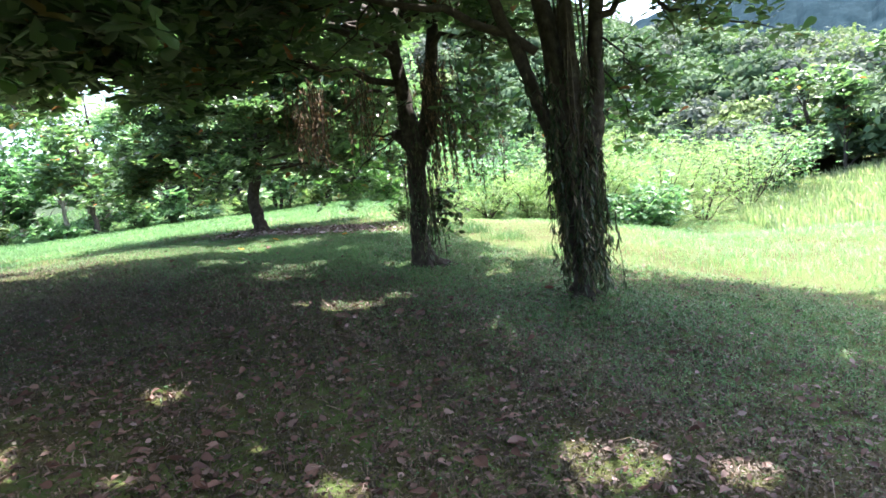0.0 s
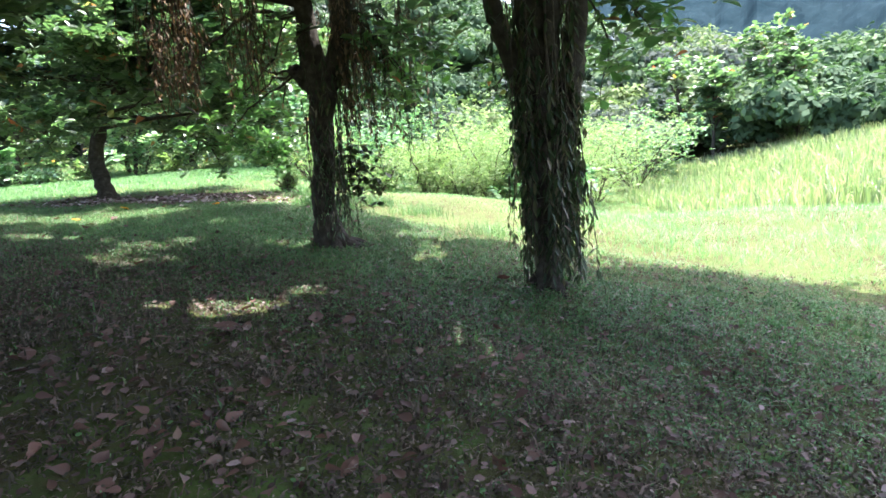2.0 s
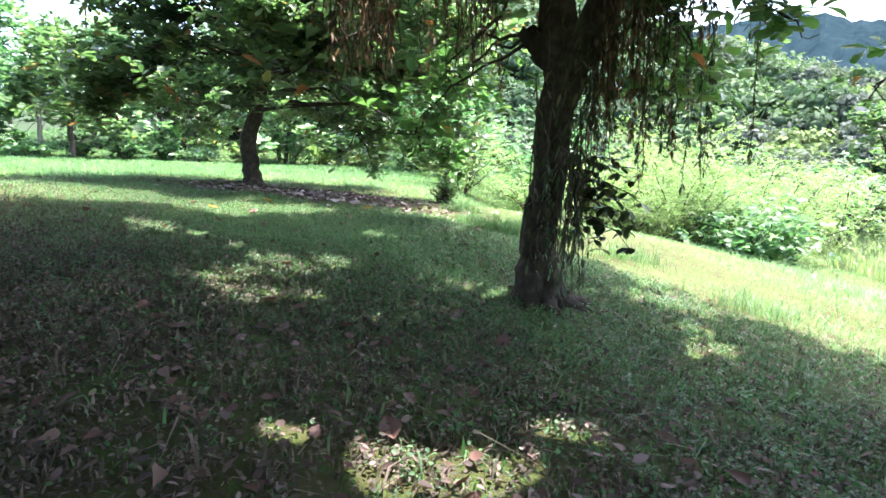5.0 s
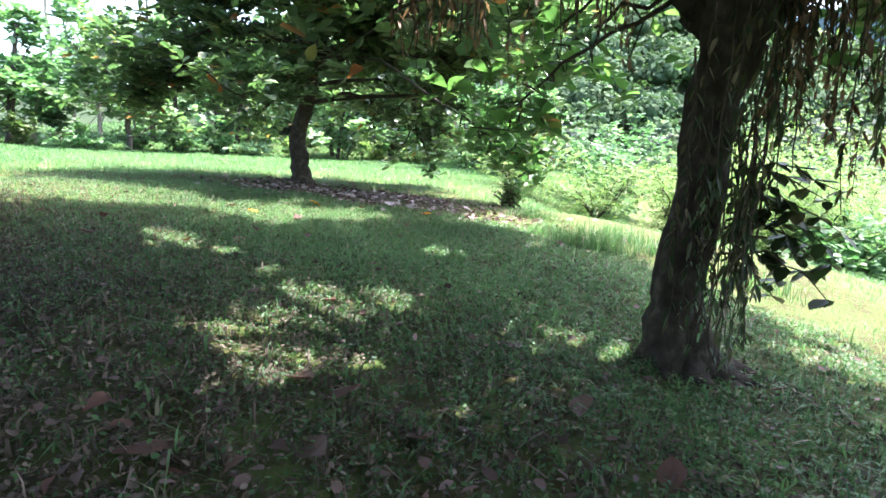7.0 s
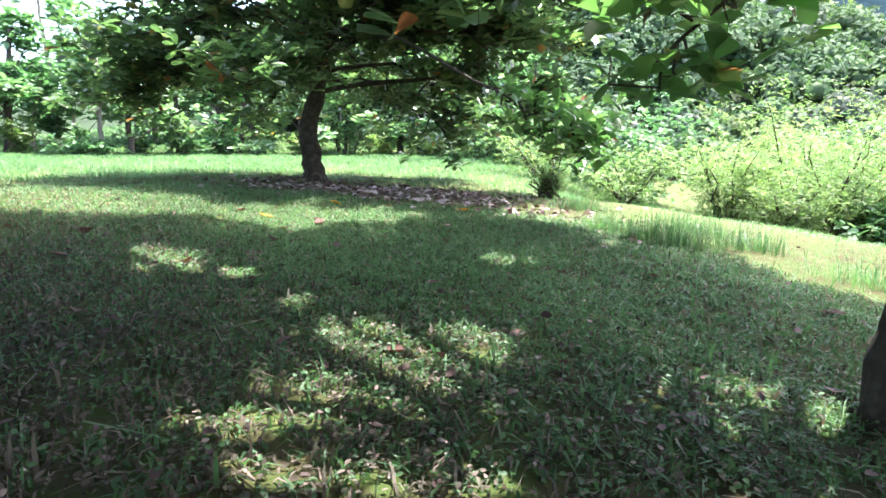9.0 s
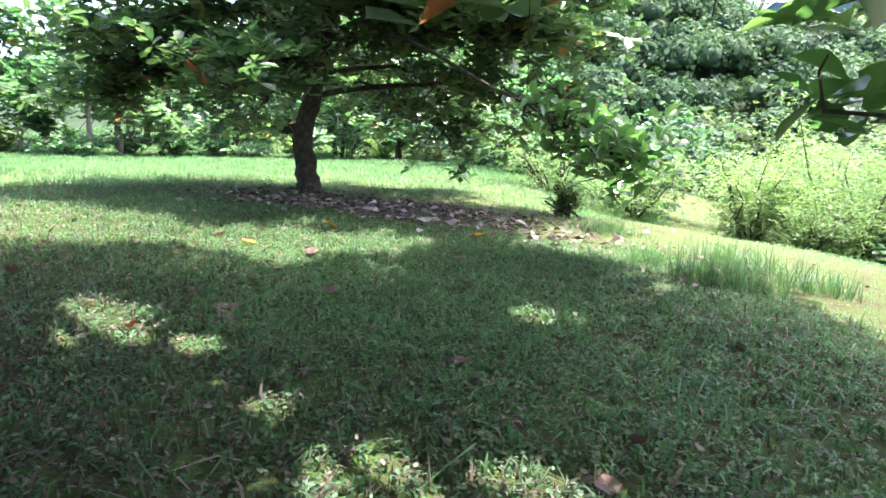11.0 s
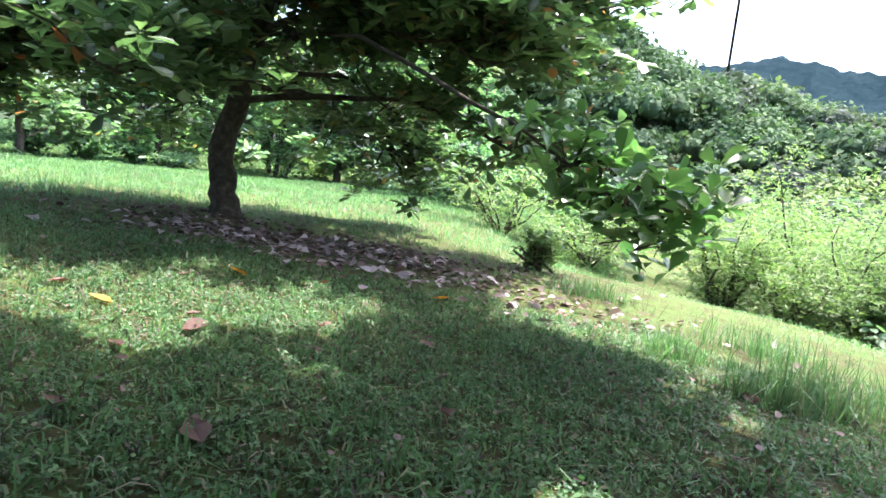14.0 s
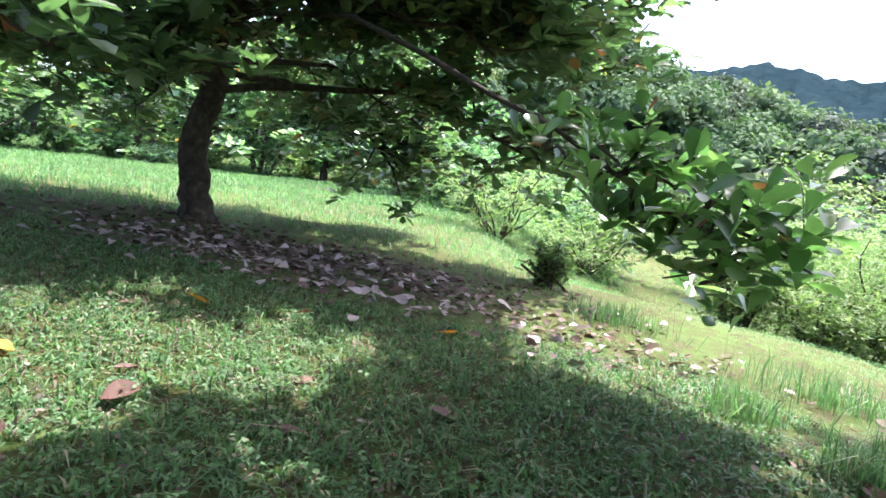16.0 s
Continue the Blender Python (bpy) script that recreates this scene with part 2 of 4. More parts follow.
LEAF_OBOVATE = np.array([(0, 0, 0), (0.5, 0.2, 0.06), (0.86, 0.25, 0.02), (1.02, 0, -0.08), (0.86, -0.25, 0.02), (0.5, -0.2, 0.06)])
LEAF_LANCE = np.array([(0, 0, 0), (0.3, 0.13, 0.03), (0.65, 0.11, -0.03), (1.0, 0, -0.14), (0.65, -0.11, -0.03), (0.3, -0.13, 0.03)])
LEAF_OVAL = np.array([(0, 0, 0), (0.3, 0.3, 0.05), (0.7, 0.27, 0.0), (1.0, 0, -0.1), (0.7, -0.27, 0.0), (0.3, -0.3, 0.05)])
LEAF_FACES = ((0, 1, 2, 3), (0, 3, 4, 5))


LEAF_FINE = np.array([(0, 0, 0), (0.4, 0, -0.02), (0.7, 0, -0.05), (1.0, 0, -0.1),
                      (0.25, 0.08, 0.02), (0.5, 0.2, 0.05), (0.75, 0.27, 0.04), (0.92, 0.19, -0.02),
                      (0.25, -0.08, 0.02), (0.5, -0.2, 0.05), (0.75, -0.27, 0.04), (0.92, -0.19, -0.02)])
FINE_FACES = ((0, 1, 4), (4, 1, 5), (5, 1, 2), (5, 2, 6), (6, 2, 7), (7, 2, 3), (0, 8, 1), (8, 9, 1), (9, 2, 1), (9, 10, 2), (10, 11, 2), (11, 3, 2))


def leaves(pos, along, up, size, template=LEAF_OBOVATE):
    """Vertices (n, 6, 3) of leaves at pos that point along, face up."""
    along = unit(along)
    side = unit(np.cross(up, along))
    nrm = np.cross(along, side)
    s = np.asarray(size)[:, None, None]
    t = template[None]
    return pos[:, None] + s * (t[..., 0:1] * along[:, None] + t[..., 1:2] * side[:, None] + t[..., 2:3] * nrm[:, None])


def rosettes(tips, gen, per=8, size=0.22, droop=0.15, template=LEAF_OBOVATE):
    """Whorls of leaves at twig tips."""
    tips = np.asarray(tips)
    n = len(tips)
    ang = (np.arange(per)[None] * (2 * np.pi / per) + gen.uniform(0, 6.28, (n, 1)) + gen.normal(0, 0.25, (n, per)))
    el = gen.normal(0.25 - droop, 0.35, (n, per))
    d = np.stack([np.cos(ang) * np.cos(el), np.sin(ang) * np.cos(el), np.sin(el)], -1)
    tilt = gen.normal(0, 0.25, (n, 1, 3)) * (1, 1, 0.2)
    d = unit(d + tilt).reshape(-1, 3)
    up = unit(np.array([0, 0, 1.0]) + gen.normal(0, 0.35, d.shape))
    p = np.repeat(tips, per, 0) + gen.normal(0, 0.025, d.shape)
    return leaves(p, d, up, size * gen.uniform(0.6, 1.2, len(d)), template)


def blades(x, y, z, h, gen, lean=0.5, width=0.012, curl=0.5):
    """Grass blades: bent strips of two pieces, (n, 5, 3)."""
    n = len(x)
    a = gen.uniform(0, 2 * np.pi, n)
    b = gen.uniform(0, 2 * np.pi, n)
    l = np.abs(gen.normal(0, lean, n))
    w = width * gen.uniform(0.6, 1.3, n)
    root = np.stack([x, y, z], -1)
    out = np.stack([np.cos(a), np.sin(a), np.zeros(n)], -1)
    wd = np.stack([np.cos(b), np.sin(b), np.zeros(n)], -1) * w[:, None]
    mid = root + out * (h * 0.45 * l)[:, None] + np.array([0, 0, 1.0]) * (h * 0.6)[:, None]
    tip = root + out * (h * (l + curl * l))[:, None] + np.array([0, 0, 1.0]) * (h * np.clip(1.05 - curl * l, 0.2, 1.1))[:, None]
    return np.stack([root - wd, root + wd, mid + wd * 0.8, mid - wd * 0.8, tip], 1)


BLADE_FACES_Q = ((0, 1, 2), (0, 2, 3), (3, 2, 4))
CARD_FACES = ((0, 1, 2, 3),)


def lobes(centres, radii, gen, count=6):
    """Splits crowns into overlapping lobes: new centres and radii."""
    d = unit(gen.normal(size=(len(centres), count, 3)))
    d[..., 2] = np.abs(d[..., 2]) * 0.8
    c = np.asarray(centres)[:, None] + d * (np.asarray(radii)[:, None, None] * 0.62)
    r = np.asarray(radii)[:, None] * gen.uniform(0.38, 0.62, (len(centres), count))
    return c.reshape(-1, 3), r.ravel()


def crown_cards(centres, radii, per, gen, size=0.6, flat=0.75, ragged=0.09):
    """Leaf clumps on the shells of many crowns; lumpy, with gaps."""
    n = len(centres)
    d = unit(gen.normal(size=(n, per, 3)))
    d[..., 2] = np.where(d[..., 2] < -0.35, -d[..., 2], d[..., 2])
    lump = 1 + 0.16 * np.sin(d[..., 0] * 5 + gen.uniform(0, 6, (n, 1))) * np.cos(d[..., 1] * 5 + gen.uniform(0, 6, (n, 1))) + gen.normal(0, ragged, (n, per))
    rr = np.asarray(radii)[:, None] * lump
    p = np.asarray(centres)[:, None] + d * rr[..., None] * np.array([1, 1, flat])
    nrm = unit(d + gen.normal(0, 0.4, d.shape) + np.array([0, 0, 0.2]))
    t1 = unit(np.cross(nrm, gen.normal(size=d.shape)))
    t2 = np.cross(nrm, t1)
    s = (size * gen.uniform(0.55, 1.25, (n, per)))[..., None]
    v = np.stack([p - t1 * s, p - t2 * s * 0.6 + nrm * s * 0.15, p + t1 * s, p + t2 * s * 0.6 + nrm * s * 0.15], 2)
    return v.reshape(-1, 4, 3)


# ---- ground ----
def build_ground():
    radii = np.concatenate([np.linspace(0, 30, 100), 30 * np.power(2600 / 30, np.linspace(0, 1, 110))[1:]])
    sect = 288
    ang = np.linspace(0, 2 * np.pi, sect, endpoint=False)
    x = CENTRE[0] + radii[1:, None] * np.sin(ang)[None]
    y = CENTRE[1] + radii[1:, None] * np.cos(ang)[None]
    z = height(x, y)
    v = np.concatenate([[[*CENTRE, float(height(*CENTRE))]], np.stack([x, y, z], -1).reshape(-1, 3)])
    f = [(0, 1 + (j + 1) % sect, 1 + j) for j in range(sect)]
    for i in range(len(radii) - 2):
        a, b = 1 + i * sect, 1 + (i + 1) * sect
        f += [(a + j, a + (j + 1) % sect, b + (j + 1) % sect, b + j) for j in range(sect)]
    ob = mesh_object("ground", v, f, M_SOIL, smooth=True)
    ob.data.materials.append(M_HILL)
    far = np.hypot(v[:, 0] - CENTRE[0], v[:, 1] - CENTRE[1]) > 58
    ob.data.polygons.foreach_set("material_index", [int(far[face[0]]) for face in f])
    return tagged(ob, "grassy earth with brown leaf litter in the shade", "ground", kind="structure")


build_ground()


def in_poly(x, y, edge):
    """East of the line of the shade edge: the meadow side."""
    return x > np.interp(y, [p[1] for p in edge], [p[0] for p in edge])


MEADOW_EDGE = [(9.5, 2.0), (8.5, 8.5), (5.8, 10.6), (3.2, 11.3), (0.8, 11.8), (-0.4, 13.2), (-1.4, 14.8), (-2.9, 17.0), (-4.0, 22.0), (-12, 24), (-30, 26)]


def scatter(x0, x1, y0, y1, count, gen):
    return gen.uniform(x0, x1, count), gen.uniform(y0, y1, count)


def build_lawn():
    g = np.random.default_rng(11)
    # short mown grass near the path, thinner on bare litter ground
    x, y = scatter(-13, 9, -1.0, 19, 290000, g)
    u = g.uniform(0, 1.4, 330000)
    x = np.concatenate([x, 1.7 - 6.0 * u + g.normal(0, 2.6, len(u))])
    y = np.concatenate([y, 0.6 + 11.4 * u + g.normal(0, 1.0, len(u))])
    ex, ey = scatter(0, 6.5, 2.5, 9.5, 85000, g)
    x, y = np.concatenate([x, ex]), np.concatenate([y, ey])
    d = np.hypot(x + 1.5, y - 7)
    bare = 0.5 + 0.5 * np.sin(x * 1.7 + np.sin(y * 1.3) * 2) * np.sin(y * 1.1 + np.sin(x * 0.8) * 2)
    brown = sstep(9.5, 4.5, y) * sstep(1.5, -2.0, x)
    keep = g.uniform(0, 1, len(x)) < (1.0 - 0.3 * bare - 0.35 * brown) * np.clip(1.25 - d / 22, 0.35, 1) * (0.7 + 0.3 * sstep(4.5, 9.0, y))
    keep &= ~in_poly(x, y, MEADOW_EDGE)
    under_c = np.hypot((x + 7.4) / 4.4, (y - 18.4 + 0.2 * (x + 7.4)) / 1.7) < 1
    keep &= ~(under_c & (g.uniform(0, 1, len(x)) < 0.88))
    x, y = x[keep], y[keep]
    clump = np.sin(x * 13 + 2 * np.sin(y * 5)) * np.sin(y * 11 + 2 * np.sin(x * 6)) + 0.6 * np.sin(x * 29 + y * 7) * np.sin(y * 31 - x * 5)
    thin = g.uniform(0, 1, len(x)) > 0.62 + 0.4 * clump
    x, y, clump = x[~thin], y[~thin], clump[~thin]
    h = g.uniform(0.025, 0.06, len(x)) * (1 + 0.3 * clump) * np.clip(0.75 + 0.025 * y, 0.75, 1.15)
    h = np.where(g.uniform(0, 1, len(x)) < 0.05, h * 2.0, h)
    v = blades(x, y, height(x, y) - 0.005, h, g, 1.0, 0.0065, 0.6)
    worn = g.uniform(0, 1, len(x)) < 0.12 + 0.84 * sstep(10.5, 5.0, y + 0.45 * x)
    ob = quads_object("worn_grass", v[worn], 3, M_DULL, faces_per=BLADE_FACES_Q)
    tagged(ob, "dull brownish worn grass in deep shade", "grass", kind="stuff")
    ob = quads_object("lawn_grass", v[~worn], 3, M_LAWN, faces_per=BLADE_FACES_Q)
    pick = g.uniform(0, 1, len(x)) < 0.6
    px, py = x[pick] + g.normal(0, 0.03, pick.sum()), y[pick] + g.normal(0, 0.03, pick.sum())
    a = g.uniform(0, 6.28, len(px))
    d = np.stack([np.cos(a), np.sin(a), g.normal(0.1, 0.3, len(px))], -1)
    up = unit(np.array([0, 0, 1.0]) + g.normal(0, 0.45, d.shape))
    lv = leaves(np.stack([px, py, height(px, py) + g.uniform(0.01, 0.05, len(px)) * (1 + 0.4 * clump[pick])], -1), d, up, g.uniform(0.014, 0.034, len(px)), LEAF_OVAL)
    wl = worn[pick]
    for sel, mat in ((wl, M_DULL), (~wl, M_LAWN)):
        o2 = quads_object("creeping_herb", lv[sel], 4, mat, faces_per=LEAF_FACES)
        tagged(o2, "low creeping herb leaves among the lawn grass", "ground cover", kind="stuff")
    tagged(ob, "short shaded lawn grass mixed with brown litter", "grass", kind="stuff")
    # lawn farther off toward the western tree line
    x, y = scatter(-52, -2, 12, 58, 130000, g)
    keep = ~((x > -13) & (y < 19)) & ~in_poly(x, y, [(-3.0, 12), (-4.0, 22.0), (-2, 26), (0, 60)])
    keep &= ~((np.hypot((x + 7.4) / 4.4, (y - 18.4 + 0.2 * (x + 7.4)) / 1.7) < 1) & (g.uniform(0, 1, len(x)) < 0.85))
    x, y = x[keep], y[keep]
    far = np.hypot(x + 2, y - 8)
    h = g.uniform(0.07, 0.16, len(x)) * np.clip(far / 14, 0.9, 1.8)
    ob = quads_object("far_lawn_grass", blades(x, y, height(x, y) - 0.01, h, g, 0.9, 0.004 + 0.0003 * far, 0.5), 3, M_FARLAWN, faces_per=BLADE_FACES_Q)
    tagged(ob, "bright green sunlit lawn grass under open sky", "grass", kind="stuff")


def build_meadow():
    g = np.random.default_rng(12)
    x, y = scatter(-6, 26, 2, 40, 165000, g)
    keep = in_poly(x, y, MEADOW_EDGE) & (g.uniform(0, 1, len(x)) < np.clip(1.35 - np.hypot(x, y - 8) / 34, 0.25, 1))
    x, y = x[keep], y[keep]
    edge = x - np.interp(y, [p[1] for p in MEADOW_EDGE], [p[0] for p in MEADOW_EDGE])
    clump = 0.5 + 0.5 * np.sin(x * 2.1 + np.sin(y * 1.7) * 2) * np.cos(y * 1.9)
    h = g.uniform(0.1, 0.24, len(x)) * (0.28 + 0.72 * sstep(0.0, 4.0, edge)) * (0.7 + 0.8 * clump) * (1 - 0.62 * sstep(12, 15, y) * sstep(4, 1, x))
    ob = quads_object("meadow_grass", blades(x, y, height(x, y) - 0.01, h, g, 1.0, 0.0055, 0.6), 3, M_MEADOW, faces_per=BLADE_FACES_Q)
    tagged(ob, "tall bright green sunlit meadow grass", "grass", kind="stuff")
    # tall yellow reed grass on the rise
    x, y = scatter(6, 34, 20, 46, 26000, g)
    keep = (x > 8 + 0.0 * y) & (np.degrees(np.arctan2(x, y)) > 15) & (np.hypot(x, y) > 25)
    x, y = x[keep], y[keep]
    h = g.uniform(0.5, 1.25, len(x)) * (0.55 + 0.6 * sstep(20, 34, np.degrees(np.arctan2(x, y))))
    ob = quads_object("reed_grass", blades(x, y, height(x, y) - 0.02, h, g, 0.35, 0.03, 0.5), 3, M_REED, faces_per=BLADE_FACES_Q)
    tagged(ob, "tall yellow-green reed grass in full sun", "grass", kind="stuff")


build_lawn()
build_meadow()


def build_tuft(cx, cy, r, n, h, gen):
    x, y = cx + gen.normal(0, r, n), cy + gen.normal(0, r * 0.8, n)
    v = blades(x, y, height(x, y) - 0.01, gen.uniform(0.4, 1.0, n) * h, gen, 0.55, 0.0042, 0.6)
    ob = quads_object("grass_tuft", v, 3, M_LAWN, faces_per=BLADE_FACES_Q)
    tagged(ob, "tall upright green grass tuft at the lawn edge", "grass tuft", "grass tufts at the bank", "stuff")


gt = np.random.default_rng(15)
for cx, cy, r, n, h in ((-2.4, 15.0, 0.16, 420, 0.42), (-2.0, 15.3, 0.18, 380, 0.4), (-2.9, 15.8, 0.14, 260, 0.36), (-1.3, 15.6, 0.2, 300, 0.36),
                        (-1.9, 16.8, 0.3, 420, 0.4), (-3.5, 18.2, 0.25, 300, 0.34), (-0.3, 14.4, 0.3, 300, 0.34), (0.9, 12.3, 0.3, 240, 0.3)):
    build_tuft(cx, cy, r, n, h, gt)


# ---- trees ----
def empty_at(name, x, y, label, category, group=""):
    ob = new(name)
    ob.location = (x, y, float(height(x, y)))
    bpy.context.view_layer.update()
    return tagged(ob, label, category, group)


def hang(ob, thing):
    """Makes ob, built in world places, a part of thing."""
    ob.parent = thing
    ob.matrix_parent_inverse = Matrix.Translation(-Vector(thing.location))
    return ob


def limb_points(start, end, gen, sag=0.0, n=9, wob=0.06):
    a, b = np.asarray(start, float), np.asarray(end, float)
    t = np.linspace(0, 1, n)[:, None]
    p = a + (b - a) * t
    p[:, 2] += np.sin(t[:, 0] * np.pi) * sag
    p[1:-1] += gen.normal(0, wob, (n - 2, 3))
    return p


def twigs_from(line, gen, count, length, start=0.25, flat=0.35, r=0.012, rise=0.1, gaps=False):
    """Side branches along a limb and their leaf tips."""
    verts, faces, tips, off = [], [], [], 0
    for _ in range(count):
        u = start + (1 - start) * gen.uniform() ** 0.8
        i = min(int(u * (len(line) - 1)), len(line) - 2)
        p = line[i] + (line[i + 1] - line[i]) * (u * (len(line) - 1) - i)
        fwd = unit(line[-1] - line[0])
        d = unit(fwd * 0.7 + np.array([*gen.normal(0, 0.8, 2), gen.normal(rise, flat)]))
        L = length * gen.uniform(0.4, 1.1)
        q = limb_points(p, p + d * L, gen, gen.normal(0.0, 0.08), 5, 0.05)
        if gaps and verts and (past_rim(q[3:4])[0] or over_fleck(q[None])[0]):
            continue
        v, f = tube(q, np.linspace(r * 1.6, r * 0.5, 5), 4, 0.0)
        verts.append(v)
        faces += [tuple(k + off for k in t) for t in f]
        off += len(v)
        for w in (0.35, 0.55, 0.7, 0.85, 1.0):
            k = w * 4
            j = min(int(k), 3)
            s = q[j] + (q[j + 1] - q[j]) * (k - j)
            tips.append(s + gen.normal(0, 0.10, 3) * (1, 1, 0.6))
            if w > 0.5:
                tips.append(s + gen.normal(0, 0.30, 3) * (1, 1, 0.5))
    return np.concatenate(verts), faces, np.array(tips)


# sun flecks on the lawn: x, y, half lengths, turn
LIT = [(-8.3, 15.65, 1.5, 0.65, -0.25), (-6.6, 14.75, 1.15, 0.55, -0.15), (-6.35, 13.85, 0.4, 0.35, 0.0), (-7.6, 14.9, 0.8, 0.4, 0.0), (-5.7, 11.15, 0.3, 0.16, 0.0), (-6.0, 11.4, 0.28, 0.18, 0.0),
       (-3.42, 10.4, 0.62, 0.34, 0.0), (-3.28, 9.46, 0.4, 0.32, 0.0), (-2.58, 9.93, 0.42, 0.24, -0.2), (-3.0, 10.12, 0.36, 0.24, 0.0), (-3.62, 9.82, 0.2, 0.16, 0.0), (-5.15, 11.3, 0.16, 0.1, 0.0), (-3.24, 9.0, 0.1, 0.06, 0.0),
       (-1.48, 7.4, 0.28, 0.15, 0.2), (-0.95, 7.97, 0.13, 0.08, 0.0), (-2.0, 7.45, 0.12, 0.07, 0.0), (-1.78, 10.72, 0.24, 0.14, 0.0), (-2.06, 4.89, 0.16, 0.1, 0.0), (1.48, 4.7, 0.36, 0.22, 0.0),
       (2.28, 4.7, 0.2, 0.12, 0.0), (-0.07, 3.89, 0.14, 0.1, 0.0), (-3.65, 12.85, 0.24, 0.13, 0.0), (-4.39, 10.85, 0.1, 0.07, 0.0)]
LIT_LOW = [float(height(p[0], p[1])) for p in LIT]


def past_rim(p):
    """Tips whose shade would fall past the eastern rim of the canopy."""
    k = (p[:, 2] - 0.2) / SUN_DIR.z
    qx, qy = p[:, 0] - SUN_DIR.x * k, p[:, 1] - SUN_DIR.y * k
    return in_poly(qx, qy, MEADOW_EDGE) & (qy > 3.0) & (qx < 30) & (p[:, 2] > 4.2)


def over_fleck(v):
    """Leaves, (n, k, 3), that hang in the way of a sun fleck."""
    out = np.zeros(len(v), bool)
    for (cx, cy, a, b, turn), low in zip(LIT, LIT_LOW):
        k = (v[..., 2] - low) / SUN_DIR.z
        qx, qy = v[..., 0] - SUN_DIR.x * k - cx, v[..., 1] - SUN_DIR.y * k - cy
        c, s = math.cos(turn), math.sin(turn)
        e = ((qx * c + qy * s) / a) ** 2 + ((qy * c - qx * s) / b) ** 2
        e = e * (1 + 0.35 * np.sin(qx * 9 + cx) * np.cos(qy * 11 + cy)) + 0.25 * np.sin(qx * 17 + qy * 13)
        out |= (e < 1).any(1)
    return out


def grow(thing, trunks, limbs, gen, leaf_mat=None, per=8, size=0.22, twig_count=16, twig_len=1.2, bark=None, droop=0.15, sides=18, clear=None, template=LEAF_OBOVATE, gaps=True):
    """trunks: (points, radii); limbs: (start, end, radius, sag[, twigs]). Builds the parts under thing."""
    leaf_mat, bark = leaf_mat or M_ALMOND, bark or M_BARK
    for k, (pts, radii) in enumerate(trunks):
        line = smooth_line(pts, 30, 0.01, gen)
        rr = np.interp(np.linspace(0, 1, 30), np.linspace(0, 1, len(radii)), radii)
        v, f = tube(line, rr, sides, 0.11, k + 1.0)
        hang(mesh_object("trunk" if k == 0 else "stem", v, f, bark, smooth=True), thing)
    all_tips, tv, tf, off = [], [], [], 0
    for a, b, r, sag, *more in limbs:
        line = limb_points(a, b, gen, sag)
        v, f = tube(line, np.linspace(r, r * 0.3, len(line)), 7, 0.08, gen.uniform(0, 6))
        hang(mesh_object("limb", v, f, bark, smooth=True), thing)
        v, f, tips = twigs_from(line, gen, more[0] if more else twig_count, twig_len, gaps=gaps)
        tv.append(v)
        tf += [tuple(i + off for i in t) for t in f]
        off += len(v)
        if len(more) > 1:
            hang(quads_object("side_branch_leaves", rosettes(tips, gen, 7, 0.2, 0.05, LEAF_FINE), 3, M_ALMOND, faces_per=FINE_FACES), thing)
        else:
            all_tips.append(tips)
    tips = np.concatenate(all_tips)
    if gaps:
        tips = tips[~past_rim(tips)]
    if clear is not None:
        tips = tips[~clear(tips)]
    tagged(hang(mesh_object("twig_spray", np.concatenate(tv), tf, bark), thing), kind="stuff")
    v = rosettes(tips, gen, per, size, droop, template)
    if gaps:
        v = v[~over_fleck(v)]
    hang(quads_object("crown", v, 4, leaf_mat, faces_per=LEAF_FACES), thing)
    return tips


def roots(thing, x, y, specs, gen, r=0.09, bark=None):
    z = float(height(x, y))
    for ang, L, h in specs:
        d = np.array([math.cos(ang), math.sin(ang)])
        pts = [(x + d[0] * 0.05, y + d[1] * 0.05, z + h)]
        for u in (0.35, 0.7, 1.0):
            px, py = x + d[0] * L * u + gen.normal(0, 0.03), y + d[1] * L * u + gen.normal(0, 0.03)
            pts.append((px, py, float(height(px, py)) + h * (1 - u) ** 2 * 0.7 + 0.02 - 0.05 * u))
        v, f = tube(smooth_line(pts, 9), np.linspace(r * 1.3, r * 0.35, 9), 8, 0.1, ang)
        hang(mesh_object("root", v, f, bark or M_BARK, smooth=True), thing)


def strands(n, place, gen, r=0.006, sway=0.03, leafy=0.0, leaf_size=0.09, per_m=14):
    """Hanging strands; place(i) gives top x, y, z and the length. Returns tube data and leaf vertices."""
    V, F, off, lv = [], [], 0, []
    for i in range(n):
        x, y, z, L = place(i)
        k = 7
        t = np.linspace(0, 1, k)
        p = np.stack([x + np.cumsum(gen.normal(0, sway * 0.35, k)), y + np.cumsum(gen.normal(0, sway * 0.35, k)), z - L * t], -1)
        v, f = tube(p, np.linspace(r * 1.2, r * 0.6, k) * gen.uniform(0.6, 1.5), 4, 0.0)
        V.append(v)
        F += [tuple(j + off for j in q) for q in f]
        off += len(v)
        m = int(L * per_m * leafy)
        if m:
            u = gen.uniform(0, 1, m)
            q = np.stack([np.interp(u, t, p[:, c]) for c in range(3)], -1)
            a = gen.uniform(0, 6.28, m)
            d = np.stack([np.cos(a) * 0.55, np.sin(a) * 0.55, gen.normal(-0.8, 0.25, m)], -1)
            lv.append(leaves(q, d, np.stack([np.cos(a), np.sin(a), np.full(m, 0.7)], -1), leaf_size * gen.uniform(0.6, 1.3, m), LEAF_LANCE))
    return np.concatenate(V), F, (np.concatenate(lv) if lv else None)


